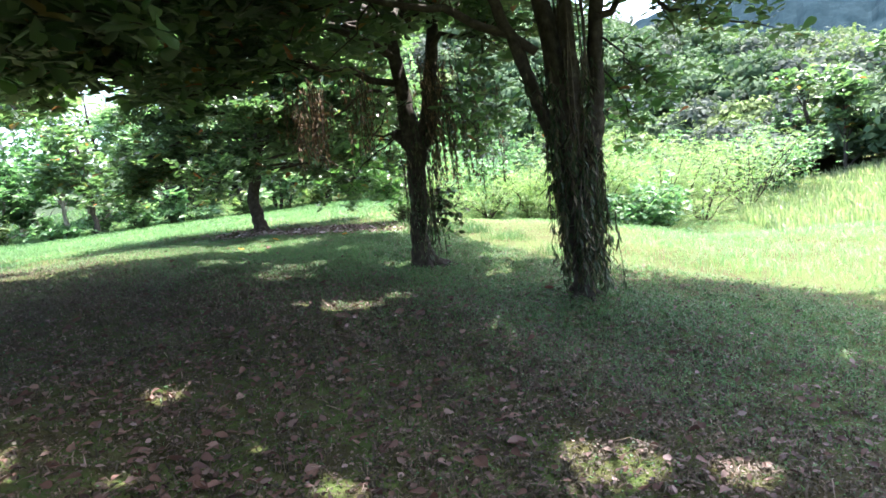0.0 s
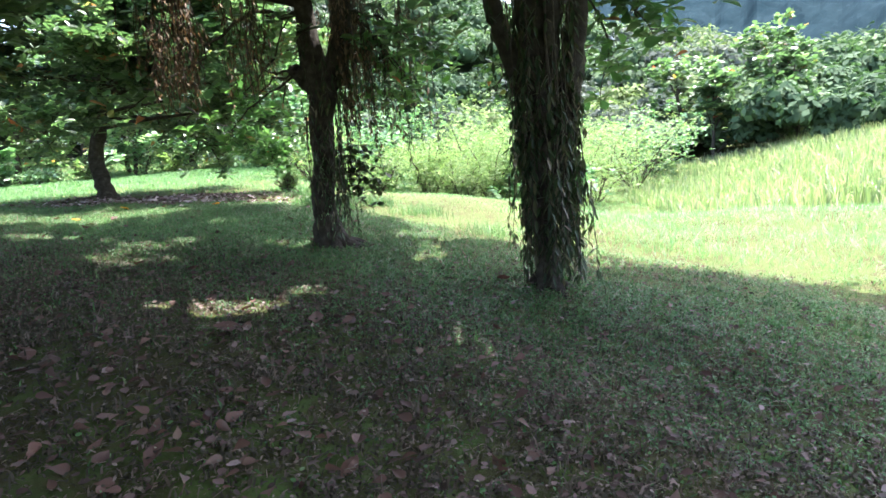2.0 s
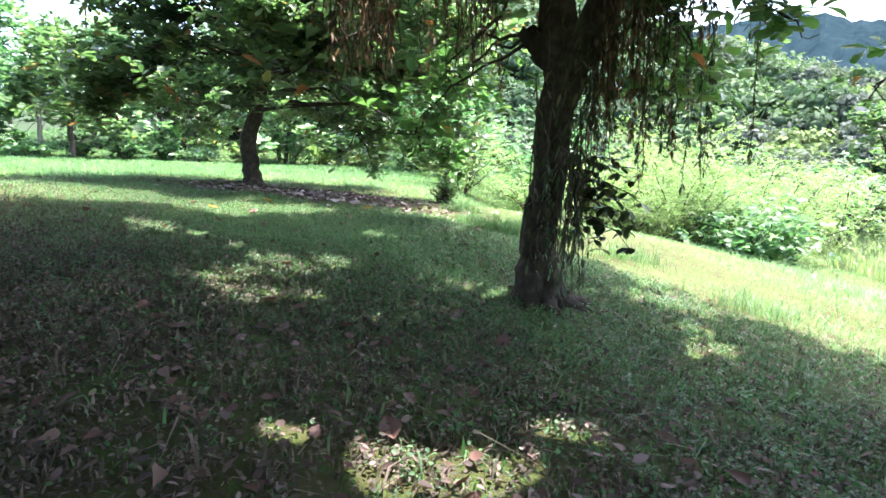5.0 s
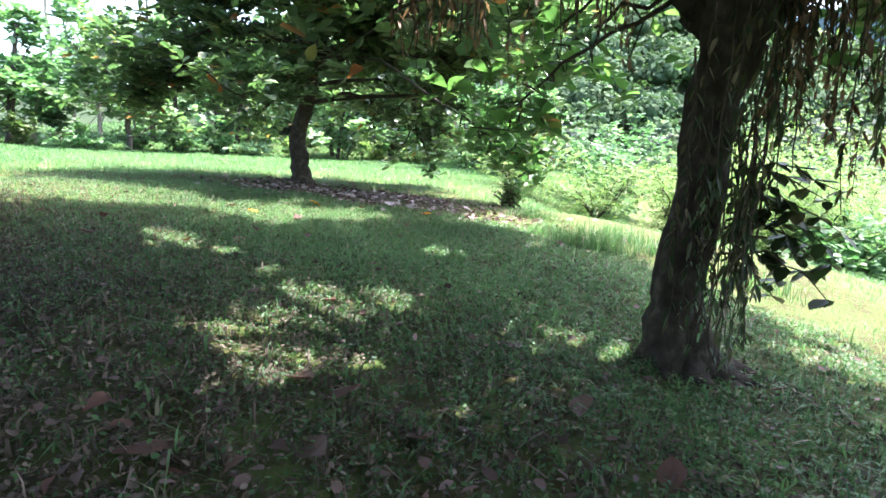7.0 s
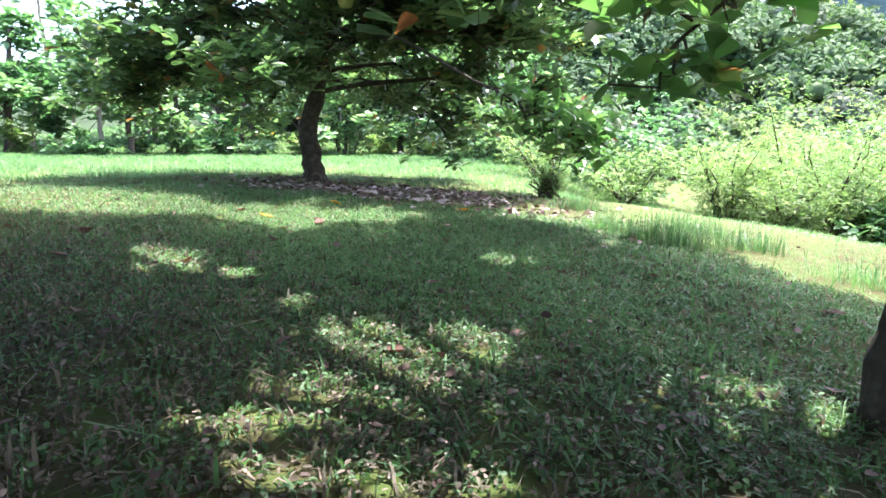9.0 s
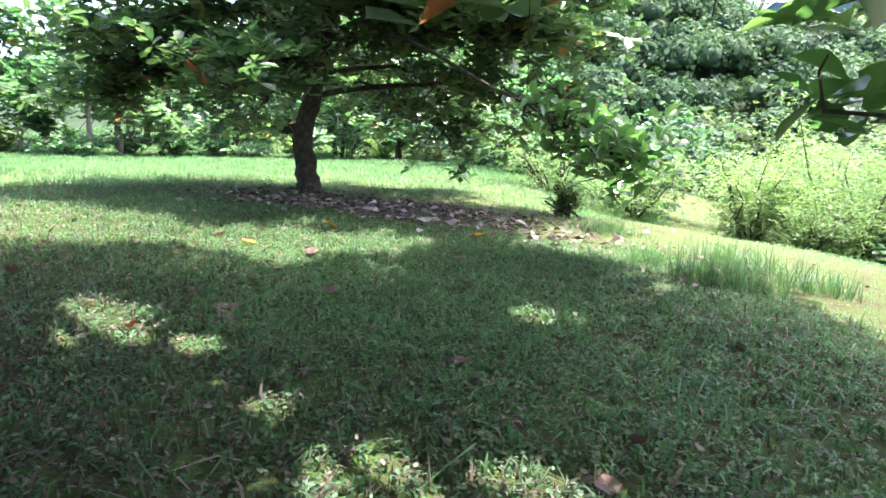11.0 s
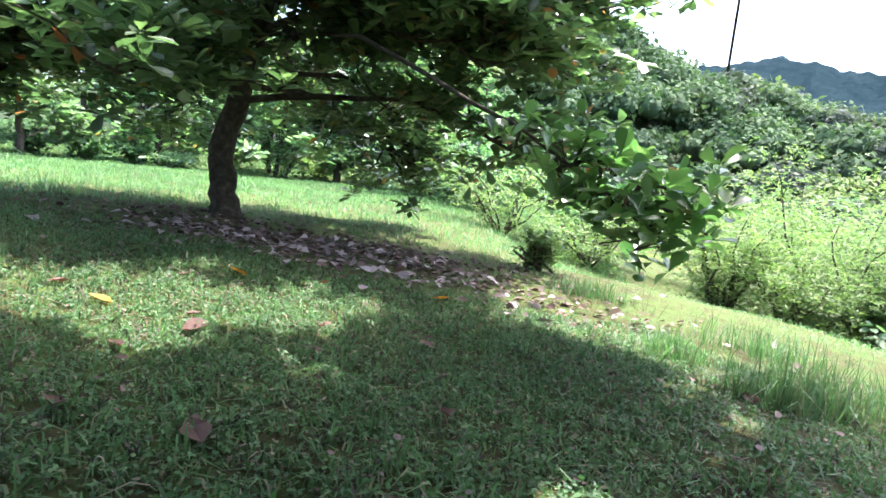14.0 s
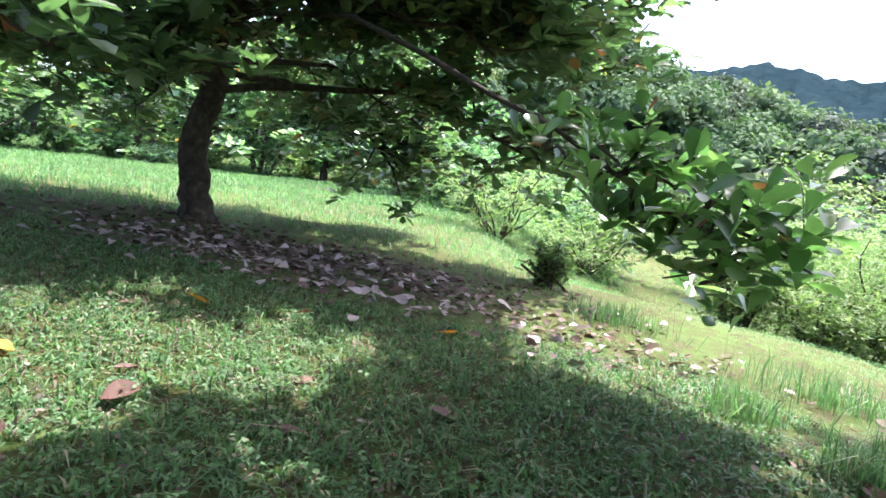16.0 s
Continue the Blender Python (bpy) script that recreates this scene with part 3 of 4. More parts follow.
def add_strands(thing, part_name, data, wood, leaf, leaf_name):
    v, f, lv = data
    tagged(hang(mesh_object(part_name, v, f, wood), thing), kind="stuff")
    if lv is not None:
        hang(quads_object(leaf_name, lv, 4, leaf, faces_per=LEAF_FACES), thing)


def leafy_branch(thing, a, b, gen, count=9, size=0.2, length=0.35, mat=None, per=6):
    """A thin side branch with whorls of large leaves."""
    line = limb_points(a, b, gen, 0.08, 9, 0.03)
    v, f = tube(line, np.linspace(0.018, 0.006, 9), 6, 0.06)
    hang(mesh_object("side_branch", v, f, M_BARK, smooth=True), thing)
    v, f, tips = twigs_from(line, gen, count, length, 0.3, 0.3, 0.005)
    tagged(hang(mesh_object("twig_spray", v, f, M_BARK), thing), kind="stuff")
    tips = np.concatenate([tips[::3], line[-1:]])
    hang(quads_object("side_branch_leaves", rosettes(tips, gen, per, size, 0.2, LEAF_FINE), 3, mat or M_BRIGHT, faces_per=FINE_FACES), thing)


def tree_a():
    """Vine-clad tree at the meadow edge, forked, with hanging aerial roots."""
    g = np.random.default_rng(21)
    x, y = 1.36, 9.06
    z = float(height(x, y))
    th = empty_at("vine_tree", x, y, "forked dark tree trunk wrapped in hanging vines and roots", "tree")
    grow(th, [([(x, y, z - 0.1), (x - 0.02, y, z + 0.5), (x - 0.05, y, z + 1.3), (x + 0.0, y, z + 2.1), (x - 0.08, y, z + 3.2), (x - 0.3, y + 0.1, z + 4.6)], [0.15, 0.11, 0.12, 0.15, 0.12, 0.1]),
              ([(x + 0.08, y, z + 1.2), (x + 0.28, y, z + 1.9), (x + 0.42, y + 0.05, z + 2.8), (x + 0.55, y + 0.1, z + 4.4)], [0.1, 0.12, 0.1, 0.08]),
              ([(x + 0.02, y, z + 1.7), (x + 0.12, y - 0.1, z + 2.4), (x + 0.14, y - 0.15, z + 3.4), (x + 0.1, y - 0.3, z + 4.8)], [0.08, 0.09, 0.08, 0.06]),
              ([(x - 0.1, y, z + 1.9), (x - 0.3, y, z + 2.5), (x - 0.5, y - 0.05, z + 3.2), (x - 0.9, y - 0.2, z + 4.4)], [0.07, 0.09, 0.08, 0.06])],
         [((x - 0.3, y, z + 3.3), (x - 3.2, y - 0.6, z + 4.3), 0.07, 0.3), ((x - 0.3, y, z + 4.4), (x - 2.4, y - 3.2, z + 5.0), 0.07, 0.3),
          ((x + 0.5, y, z + 3.6), (x + 2.0, y + 0.6, z + 3.3), 0.05, 0.3, 9, 1), ((x + 0.5, y, z + 4.3), (x + 1.8, y - 2.2, z + 5.0), 0.06, 0.3),
          ((x, y, z + 4.4), (x - 0.6, y + 2.4, z + 4.9), 0.06, 0.3), ((x - 0.5, y, z + 4.2), (x - 3.6, y + 1.8, z + 5.0), 0.06, 0.2),
          ((x + 0.1, y, z + 4.6), (x + 0.4, y - 3.6, z + 5.4), 0.07, 0.3),
          ((x + 0.4, y, z + 4.4), (x + 3.2, y - 4.2, z + 5.6), 0.08, 0.4, 36), ((x + 0.1, y, z + 4.6), (x + 1.4, y - 5.0, z + 5.8), 0.08, 0.4, 36),
          ((x + 0.4, y, z + 4.3), (x + 3.6, y - 2.4, z + 5.4), 0.08, 0.4, 34), ((x - 0.3, y, z + 4.4), (x - 1.2, y - 4.6, z + 5.6), 0.08, 0.4, 36),
          ((x - 0.3, y, z + 4.4), (x - 3.2, y - 2.8, z + 5.4), 0.08, 0.4, 34), ((x + 0.3, y, z + 4.4), (x + 4.6, y - 3.8, z + 5.6), 0.08, 0.4, 34),
          ((x + 0.3, y, z + 4.5), (x + 1.0, y - 2.4, z + 5.4), 0.07, 0.3, 34), ((x + 0.4, y, z + 4.5), (x + 2.4, y - 1.4, z + 5.5), 0.07, 0.3, 34), ((x + 0.2, y, z + 4.6), (x + 2.2, y - 3.4, z + 5.7), 0.07, 0.3, 36),
          ((x + 0.5, y, z + 4.3), (x + 5.6, y - 1.4, z + 5.5), 0.08, 0.5, 36), ((x + 0.5, y, z + 4.3), (x + 4.6, y + 1.0, z + 5.5), 0.08, 0.5, 34),
          ((x + 0.5, y, z + 4.3), (x + 6.4, y - 3.6, z + 5.6), 0.08, 0.5, 36), ((x + 0.5, y, z + 4.3), (x + 3.0, y + 1.6, z + 5.4), 0.07, 0.4, 28), ((x + 0.5, y, z + 4.3), (x + 4.0, y + 2.8, z + 5.6), 0.07, 0.4, 32),
          ((x + 0.5, y, z + 4.3), (x + 1.4, y + 3.6, z + 5.6), 0.07, 0.4, 32), ((x + 0.5, y, z + 4.3), (x + 5.6, y + 2.2, z + 5.6), 0.07, 0.4, 30),
          ((x - 0.2, y, z + 4.5), (x - 1.2, y + 1.6, z + 5.5), 0.06, 0.3, 32), ((x - 0.2, y, z + 4.5), (x - 2.2, y + 0.3, z + 5.5), 0.06, 0.3, 32), ((x + 0.1, y, z + 4.5), (x + 0.9, y + 1.4, z + 5.6), 0.06, 0.3, 32),
          ((x - 0.2, y, z + 4.4), (x - 3.9, y - 1.8, z + 5.1), 0.07, 0.3, 40), ((x, y, z + 4.5), (x - 0.3, y - 1.6, z + 5.3), 0.06, 0.3, 40)],
         g, size=0.27, twig_count=22, twig_len=1.4, per=6)
    roots(th, x, y, [(a, 0.35, 0.18) for a in (0.2, 1.4, 2.6, 3.7, 5.0)], g, 0.06)

    def aerial(i):
        a = g.uniform(0, 6.28)
        rr = g.uniform(0.1, 0.42)
        side = 0.18 if g.uniform() < 0.6 else 0.0
        top = z + g.uniform(3.0, 4.6)
        low = z + g.uniform(1.1, 2.9)
        return x + side + math.cos(a) * rr, y + math.sin(a) * rr * 0.8, top, top - low
    for _ in range(36):
        v, f, _none = strands(1, aerial, g, 0.009, 0.06)
        hang(mesh_object("aerial_root", v, f, M_ROOT), th)

    def vine(i):
        a = g.uniform(0, 6.28)
        top = z + (g.uniform(0.7, 2.3) if g.uniform() < 0.85 else g.uniform(2.3, 3.3))
        rr = 0.1 + abs(g.normal(0, 0.11)) + 0.05 * (top - z)
        return x + 0.06 + math.cos(a) * rr, y + math.sin(a) * rr, top, min(top - z - 0.1, g.uniform(0.4, 1.2))
    leafy_branch(th, (x - 0.05, y + 0.1, z + 3.0), (1.0, y + 1.45, 1.8), g, 5, 0.13, 0.25)
    leafy_branch(th, (x + 0.45, y, z + 3.4), (x + 1.25, y + 0.25, z + 2.5), g, 10, 0.2)
    leafy_branch(th, (x + 0.4, y, z + 3.2), (x + 0.9, y + 0.5, z + 2.2), g, 7, 0.18)
    add_strands(th, "climbing_vine", strands(250, vine, g, 0.004, 0.03, 1.0, 0.12, 18), M_ROOT, M_VINE, "vine_leaves")
    return th


def tree_b():
    """Leaning tree with a root flare, dry strands and a leafy side branch."""
    g = np.random.default_rng(22)
    x, y = -1.3, 10.72
    z = float(height(x, y))
    th = empty_at("vine_tree", x, y, "leaning dark tree with root flare and hanging dry vines", "tree")
    grow(th, [([(x - 0.02, y, z - 0.1), (x - 0.05, y, z + 0.35), (x + 0.02, y, z + 0.9), (x + 0.06, y, z + 1.6), (x + 0.1, y, z + 2.2), (x + 0.0, y, z + 2.9), (x - 0.1, y, z + 4.2)], [0.22, 0.155, 0.14, 0.15, 0.18, 0.12, 0.1]),
              ([(x + 0.14, y, z + 1.9), (x + 0.36, y, z + 2.4), (x + 0.5, y + 0.05, z + 3.1), (x + 0.7, y + 0.1, z + 4.4)], [0.1, 0.14, 0.11, 0.08]),
              ([(x + 0.1, y, z + 2.0), (x - 0.1, y - 0.05, z + 2.2), (x - 0.2, y - 0.06, z + 2.32)], [0.1, 0.1, 0.08])],
         [((x, y, z + 3.1), (x - 3.4, y - 0.4, z + 3.4), 0.07, 0.4), ((x, y, z + 3.5), (x - 2.6, y - 3.0, z + 4.2), 0.07, 0.3),
          ((x + 0.6, y, z + 3.6), (x + 2.0, y - 0.3, z + 3.3), 0.05, 0.3, 10, 1), ((x + 0.6, y, z + 4.0), (x + 1.3, y + 2.0, z + 4.4), 0.05, 0.3, 12),
          ((x, y, z + 3.9), (x - 1.6, y + 2.9, z + 4.4), 0.06, 0.3), ((x, y, z + 4.0), (x - 4.0, y + 1.6, z + 4.6), 0.07, 0.3),
          ((x - 0.1, y - 0.05, z + 2.3), (x - 1.1, y + 0.3, z + 2.1), 0.02, 0.1, 3, 1), ((x + 0.3, y, z + 4.0), (x + 0.4, y - 3.2, z + 4.8), 0.06, 0.3),
          ((x - 0.1, y, z + 3.0), (x - 1.9, y + 0.8, z + 2.6), 0.035, 0.25, 8),
          ((x, y, z + 4.1), (x - 3.2, y + 4.2, z + 5.4), 0.08, 0.4, 34), ((x, y, z + 4.2), (x - 1.0, y + 5.0, z + 5.6), 0.08, 0.4, 34),
          ((x - 0.1, y, z + 4.2), (x - 5.0, y + 2.8, z + 5.6), 0.08, 0.4, 34), ((x - 0.1, y, z + 4.2), (x - 5.4, y + 0.4, z + 5.2), 0.08, 0.4, 34),
          ((x + 0.2, y, z + 4.2), (x + 0.9, y + 5.6, z + 5.6), 0.08, 0.4, 34), ((x + 0.4, y, z + 4.2), (x + 1.8, y + 4.0, z + 5.4), 0.08, 0.4, 30),
          ((x, y, z + 4.2), (x - 1.9, y + 5.4, z + 5.6), 0.08, 0.4, 34),
          ((x - 0.1, y, z + 4.1), (-5.0, 13.9, z + 4.9), 0.05, 0.4, 46), ((x - 0.1, y, z + 4.1), (-6.2, 13.3, z + 4.8), 0.05, 0.4, 46),
          ((x - 0.1, y, z + 4.0), (-5.7, 9.7, z + 4.6), 0.035, 0.4, 50), ((x - 0.1, y, z + 4.0), (-4.6, 8.6, z + 4.8), 0.035, 0.4, 46), ((x - 0.1, y, z + 4.3), (-3.9, 9.6, z + 5.0), 0.035, 0.3, 46)],
         g, size=0.27, twig_count=22, twig_len=1.3, per=6,
         clear=lambda p: (np.hypot(p[:, 0] - x, p[:, 1] - y + 3) < 2.2) & (p[:, 2] < z + 2.2))
    roots(th, x, y, [(-0.1, 0.6, 0.36), (0.25, 0.55, 0.3), (-0.4, 0.45, 0.3), (-0.9, 0.4, 0.26), (0.5, 0.5, 0.22), (2.5, 0.35, 0.2), (3.6, 0.36, 0.2), (4.5, 0.3, 0.2), (5.4, 0.42, 0.24)], g, 0.075)

    def dry(i):
        u = g.uniform()
        if u < 0.45:
            px, py = x + 0.35 + abs(g.normal(0, 0.25)), y + g.normal(0, 0.2)
        else:
            px, py = x + g.uniform(-1.9, 1.4), y + abs(g.normal(0, 0.6))
        top = z + g.uniform(2.7, 3.6)
        return px, py, top, g.uniform(0.4, 1.8) if px > x else g.uniform(0.2, 1.0)
    for bx, by, bz in ((-1.2, -0.1, 1.5), (-1.1, 0.4, 1.95)):
        leafy_branch(th, (x - 0.12, y - 0.06, z + 2.25), (x + bx, y + by, z + bz), g, 6, 0.17, 0.3)
    for bx, by, bz in ((1.3, 0.2, 2.0), (1.7, -0.4, 2.3), (1.0, 0.7, 2.2)):
        leafy_branch(th, (x + 0.5, y, z + 3.0), (x + bx, y + by, z + bz), g, 9, 0.18)

    def clump(i):
        cx, cy = ((-2.66, 10.12), (-2.66, 10.12), (-3.25, 10.5), (-1.95, 10.35))[i % 4]
        top = g.uniform(2.9, 3.5)
        return cx + g.normal(0, 0.1), cy + g.normal(0, 0.1), top, top - g.uniform(1.95, 2.7)
    add_strands(th, "dry_root_clump", strands(90, clump, g, 0.005, 0.07, 1.0, 0.08, 14), M_ROOT, M_DRY, "dry_vine_leaves")

    def curtain(i):
        top = z + g.uniform(2.6, 3.2)
        return x + 0.5 + 0.22 * (i % 6) + g.normal(0, 0.03), y + g.normal(0.1, 0.25), top, g.uniform(0.7, 1.9)
    add_strands(th, "leafy_vine", strands(22, curtain, g, 0.004, 0.05, 1.0, 0.08, 26), M_ROOT, M_VINE, "vine_leaves")

    def ivy(i):
        top = z + g.uniform(0.9, 1.4)
        return x + g.uniform(0.0, 0.1), y - 0.2 + g.normal(0, 0.02), top, g.uniform(0.4, 0.8)
    # sun on this ivy is painted: the pale leaf colour replaces the light
    add_strands(th, "sunlit_ivy", strands(5, ivy, g, 0.004, 0.03, 1.0, 0.055, 20), M_ROOT, M_PALE_LEAF, "ivy_leaves")
    add_strands(th, "hanging_vines", strands(150, dry, g, 0.0045, 0.05, 1.0, 0.09, 16), M_ROOT, M_DRY, "dry_vine_leaves")

    def vine(i):
        a = g.uniform(-2.4, 1.4)
        top = z + g.uniform(0.6, 3.0)
        rr = 0.18 + abs(g.normal(0, 0.13))
        return x + 0.1 * (top - z) * 0.6 + math.cos(a) * rr, y + math.sin(a) * rr, top, min(top - z - 0.15, g.uniform(0.3, 1.1))
    add_strands(th, "climbing_vine", strands(85, vine, g, 0.0045, 0.04, 1.0, 0.1, 13), M_ROOT, M_VINE, "vine_leaves")
    line = smooth_line([(-3.5, 12.2, z + 4.9), (-3.58, 11.9, z + 4.0), (-3.58, 11.87, 2.9), (-3.58, 11.87, 1.75)], 14, 0.006, g)
    v, f = tube(line, np.linspace(0.004, 0.0025, 14), 5, 0.1)
    hang(mesh_object("dangling_vine", v, f, M_ROOT), th)
    # leafy shoot low on the east side
    tips = []
    for k in range(12):
        line = limb_points((x + 0.2, y, z + 0.7 + 0.05 * k), (x + 0.5 + 0.35 * g.uniform(), y + g.normal(0, 0.15), z + 0.5 + 0.06 * k), g, 0.1, 6, 0.02)
        v, f = tube(line, np.linspace(0.008, 0.003, 6), 4, 0)
        hang(mesh_object("shoot", v, f, M_ROOT), th)
        tips.append(line[2:])
    t = np.concatenate(tips)
    a = g.uniform(0, 6.28, len(t) * 3)
    d = np.stack([np.cos(a), np.sin(a), g.normal(-0.5, 0.3, len(a))], -1)
    lv = leaves(np.repeat(t, 3, 0), d, np.tile([0, 0, 1.0], (len(a), 1)), g.uniform(0.09, 0.15, len(a)), LEAF_OVAL)
    hang(quads_object("shoot_leaves", lv, 4, M_VINE, faces_per=LEAF_FACES), th)
    return th


def tree_c():
    """Spreading almond tree with level branches, one sweeping low to the east."""
    g = np.random.default_rng(23)
    x, y = -9.5, 19.65
    z = float(height(x, y))
    th = empty_at("almond_tree", x, y, "spreading broad-leaved tree with dark curved trunk in shade", "tree")
    tr = [(x + 0.02, y, z - 0.1), (x - 0.04, y, z + 0.5), (x - 0.1, y, z + 1.15), (x + 0.08, y, z + 1.8), (x + 0.38, y, z + 2.8), (x + 0.62, y, z + 4.4), (x + 0.7, y, z + 6.2)]
    limbs = []
    for k in range(30):
        u = k / 29
        h = 1.9 + 4.2 * u
        a = k * 2.4 + g.normal(0, 0.2)
        L = (5.3 - 2.6 * u ** 1.5) * g.uniform(0.8, 1.1)
        sx = np.interp(h, [0, 2.1, 3.1, 4.6, 6.2], [0, 0.15, 0.5, 0.7, 0.7])
        ex, ey = math.cos(a) * L, math.sin(a) * L * (0.8 if math.sin(a) > 0 else 0.7)
        limbs.append(((x + sx, y, z + h), (x + sx + ex, y + ey, z + h + 0.3 + 0.5 * u - 0.9 * (1 - u) * (L / 5)), 0.06, 0.5))
    limbs += [((x + 0.2, y, z + 2.2), (x + 2.6, y + 3.2, z + 0.8), 0.05, 0.5, 20), ((x + 0.2, y, z + 2.3), (x - 4.5, y - 1.0, z + 1.7), 0.06, 0.5, 20),
              ((x + 0.5, y, z + 3.0), (x + 4.8, y - 1.5, z + 2.5), 0.07, 0.5, 26), ((x + 0.5, y, z + 3.4), (x + 5.6, y + 0.4, z + 3.6), 0.07, 0.5, 26),
              ((x + 0.6, y, z + 4.0), (x + 5.8, y - 2.0, z + 4.6), 0.07, 0.5, 26), ((x - 0.1, y, z + 2.3), (x - 5.5, y + 1.5, z + 2.6), 0.06, 0.5, 24),
              ((x + 0.6, y, z + 4.2), (x + 3.6, y - 0.6, z + 4.9), 0.05, 0.4, 30), ((x + 0.6, y, z + 3.9), (x + 4.4, y - 1.5, z + 4.3), 0.05, 0.4, 30), ((x + 0.6, y, z + 4.0), (x + 2.2, y - 1.3, z + 4.7), 0.05, 0.4, 30),
              ((x + 0.5, y, z + 3.2), (x + 3.0, y - 1.5, z + 3.6), 0.04, 0.4, 34), ((x + 0.5, y, z + 3.2), (x + 4.3, y - 2.0, z + 3.5), 0.04, 0.4, 34), ((x + 0.5, y, z + 3.4), (x + 1.5, y - 1.9, z + 3.9), 0.04, 0.4, 30)]
    grow(th, [(tr, [0.27, 0.2, 0.19, 0.18, 0.15, 0.12, 0.07])], limbs, g, size=0.25, twig_count=20, twig_len=1.4, per=7, gaps=False)
    roots(th, x, y, [(0.3, 0.5, 0.15), (2.0, 0.4, 0.15), (3.4, 0.5, 0.15), (4.8, 0.45, 0.15)], g, 0.08)
    # the low sweeping branch with large leaves in the sunlit leaf colour
    low = smooth_line([(x + 0.5, y - 0.1, z + 2.9), (x + 2.6, y - 1.6, z + 2.6), (x + 4.4, y - 3.3, z + 1.75), (x + 5.6, y - 4.0, z + 1.05), (x + 6.3, y - 4.3, z + 0.6)], 12, 0.03, g)
    v, f = tube(low, np.linspace(0.035, 0.01, 12), 7, 0.08)
    hang(mesh_object("limb", v, f, M_BARK, smooth=True), th)
    v, f, tips = twigs_from(low, g, 22, 0.5, 0.6, 0.25)
    tagged(hang(mesh_object("twig_spray", v, f, M_BARK), th), kind="stuff")
    hang(quads_object("low_branch_leaves", rosettes(tips[::2], g, 6, 0.2, -0.2, LEAF_FINE), 3, M_BRIGHT, faces_per=FINE_FACES), th)
    return th


def shade_tree(x, y, radius, low, tall, seed, label, size=0.26, limbs_n=22, twig_count=26, lean=(0, 0), clear=None, trunk_r=0.28, reach=()):
    g = np.random.default_rng(seed)
    z = float(height(x, y))
    th = empty_at("shade_tree", x, y, label, "tree")
    tr = [(x, y, z - 0.1), (x + 0.05, y, z + 1.0), (x - 0.05, y + 0.05, z + low), (x + lean[0] * 0.5, y + lean[1] * 0.5, z + (low + tall) / 2), (x + lean[0], y + lean[1], z + tall)]
    limbs = []
    for k in range(limbs_n):
        u = k / (limbs_n - 1)
        h = low + (tall - low) * u * 0.85
        a = k * 2.4 + g.normal(0, 0.25)
        L = radius * (1 - 0.45 * u) * g.uniform(0.75, 1.08)
        cx, cy = x + lean[0] * u, y + lean[1] * u
        limbs.append(((cx, cy, z + h), (cx + math.cos(a) * L, cy + math.sin(a) * L, z + h + 0.5 - 0.6 * (1 - u)), 0.08, 0.6))
    limbs += [((x, y, z + low + 0.6), end, 0.08, 0.6, 42) for end in reach]
    grow(th, [(tr, [trunk_r * 1.25, trunk_r, trunk_r * 0.9, trunk_r * 0.6, trunk_r * 0.3])], limbs, g, size=size, twig_count=twig_count, twig_len=1.7, clear=clear)
    roots(th, x, y, [(k * 1.3, 0.6, 0.2) for k in range(5)], g, 0.1)
    return th


tree_a()
tree_b()
tree_c()
SHADE = "dark spreading broad-leaved tree shading the lawn"
shade_tree(-9.0, 6.0, 7.8, 3.1, 7.0, 31, SHADE, limbs_n=30, twig_count=21, size=0.34, reach=((-5.7, 9.7, 5.2), (-4.6, 8.4, 5.3), (-2.9, 7.2, 5.4)))
shade_tree(-17.3, 14.8, 3.8, 4.4, 8.5, 32, "dark tree at the western edge of the lawn", twig_count=16)
shade_tree(3.6, -3.0, 6.4, 3.2, 7.0, 33, SHADE, limbs_n=26, twig_count=12, size=0.58)
shade_tree(-4.2, -3.0, 7.2, 3.2, 7.0, 34, SHADE, limbs_n=26, twig_count=13, size=0.56)


# ---- shrubs and the wooded edge ----
def shrub(x, y, r, tall, mat, seed, label, n=1500, size=0.14, stems=9, flat=1.0, template=LEAF_OVAL, name="shrub"):
    g = np.random.default_rng(seed)
    z = float(height(x, y))
    th = empty_at(name, x, y, label, "shrub", "shrubs below the bank")
    tips = []
    for k in range(stems):
        a = k * 2.4 + g.normal(0, 0.3)
        L = r * g.uniform(0.35, 0.95)
        top = (x + math.cos(a) * L, y + math.sin(a) * L, z + tall * g.uniform(0.6, 1.0) * (1 - 0.35 * (L / r) ** 2))
        line = limb_points((x + math.cos(a) * 0.1, y + math.sin(a) * 0.1, z - 0.05), top, g, 0.15, 8, 0.07)
        v, f = tube(line, np.linspace(0.035, 0.008, 8), 5, 0.05)
        hang(mesh_object("stem", v, f, M_ROOT), th)
        m = int(0.36 * n) // stems
        u = g.uniform(0.03, 1.0, m) ** 0.8
        p = np.stack([np.interp(u, np.linspace(0, 1, 8), line[:, c]) for c in range(3)], -1)
        p = p + g.normal(0, 0.22 * r, (m, 3)) * (1, 1, 0.55 * flat)
        p[:, 2] = np.maximum(p[:, 2], height(p[:, 0], p[:, 1]) + 0.08)
        tips.append(p)
    p = np.concatenate(tips)
    hang(quads_object("leaves", rosettes(p, g, 5, size, 0.05, template), 4, mat, faces_per=LEAF_FACES), th)
    return th


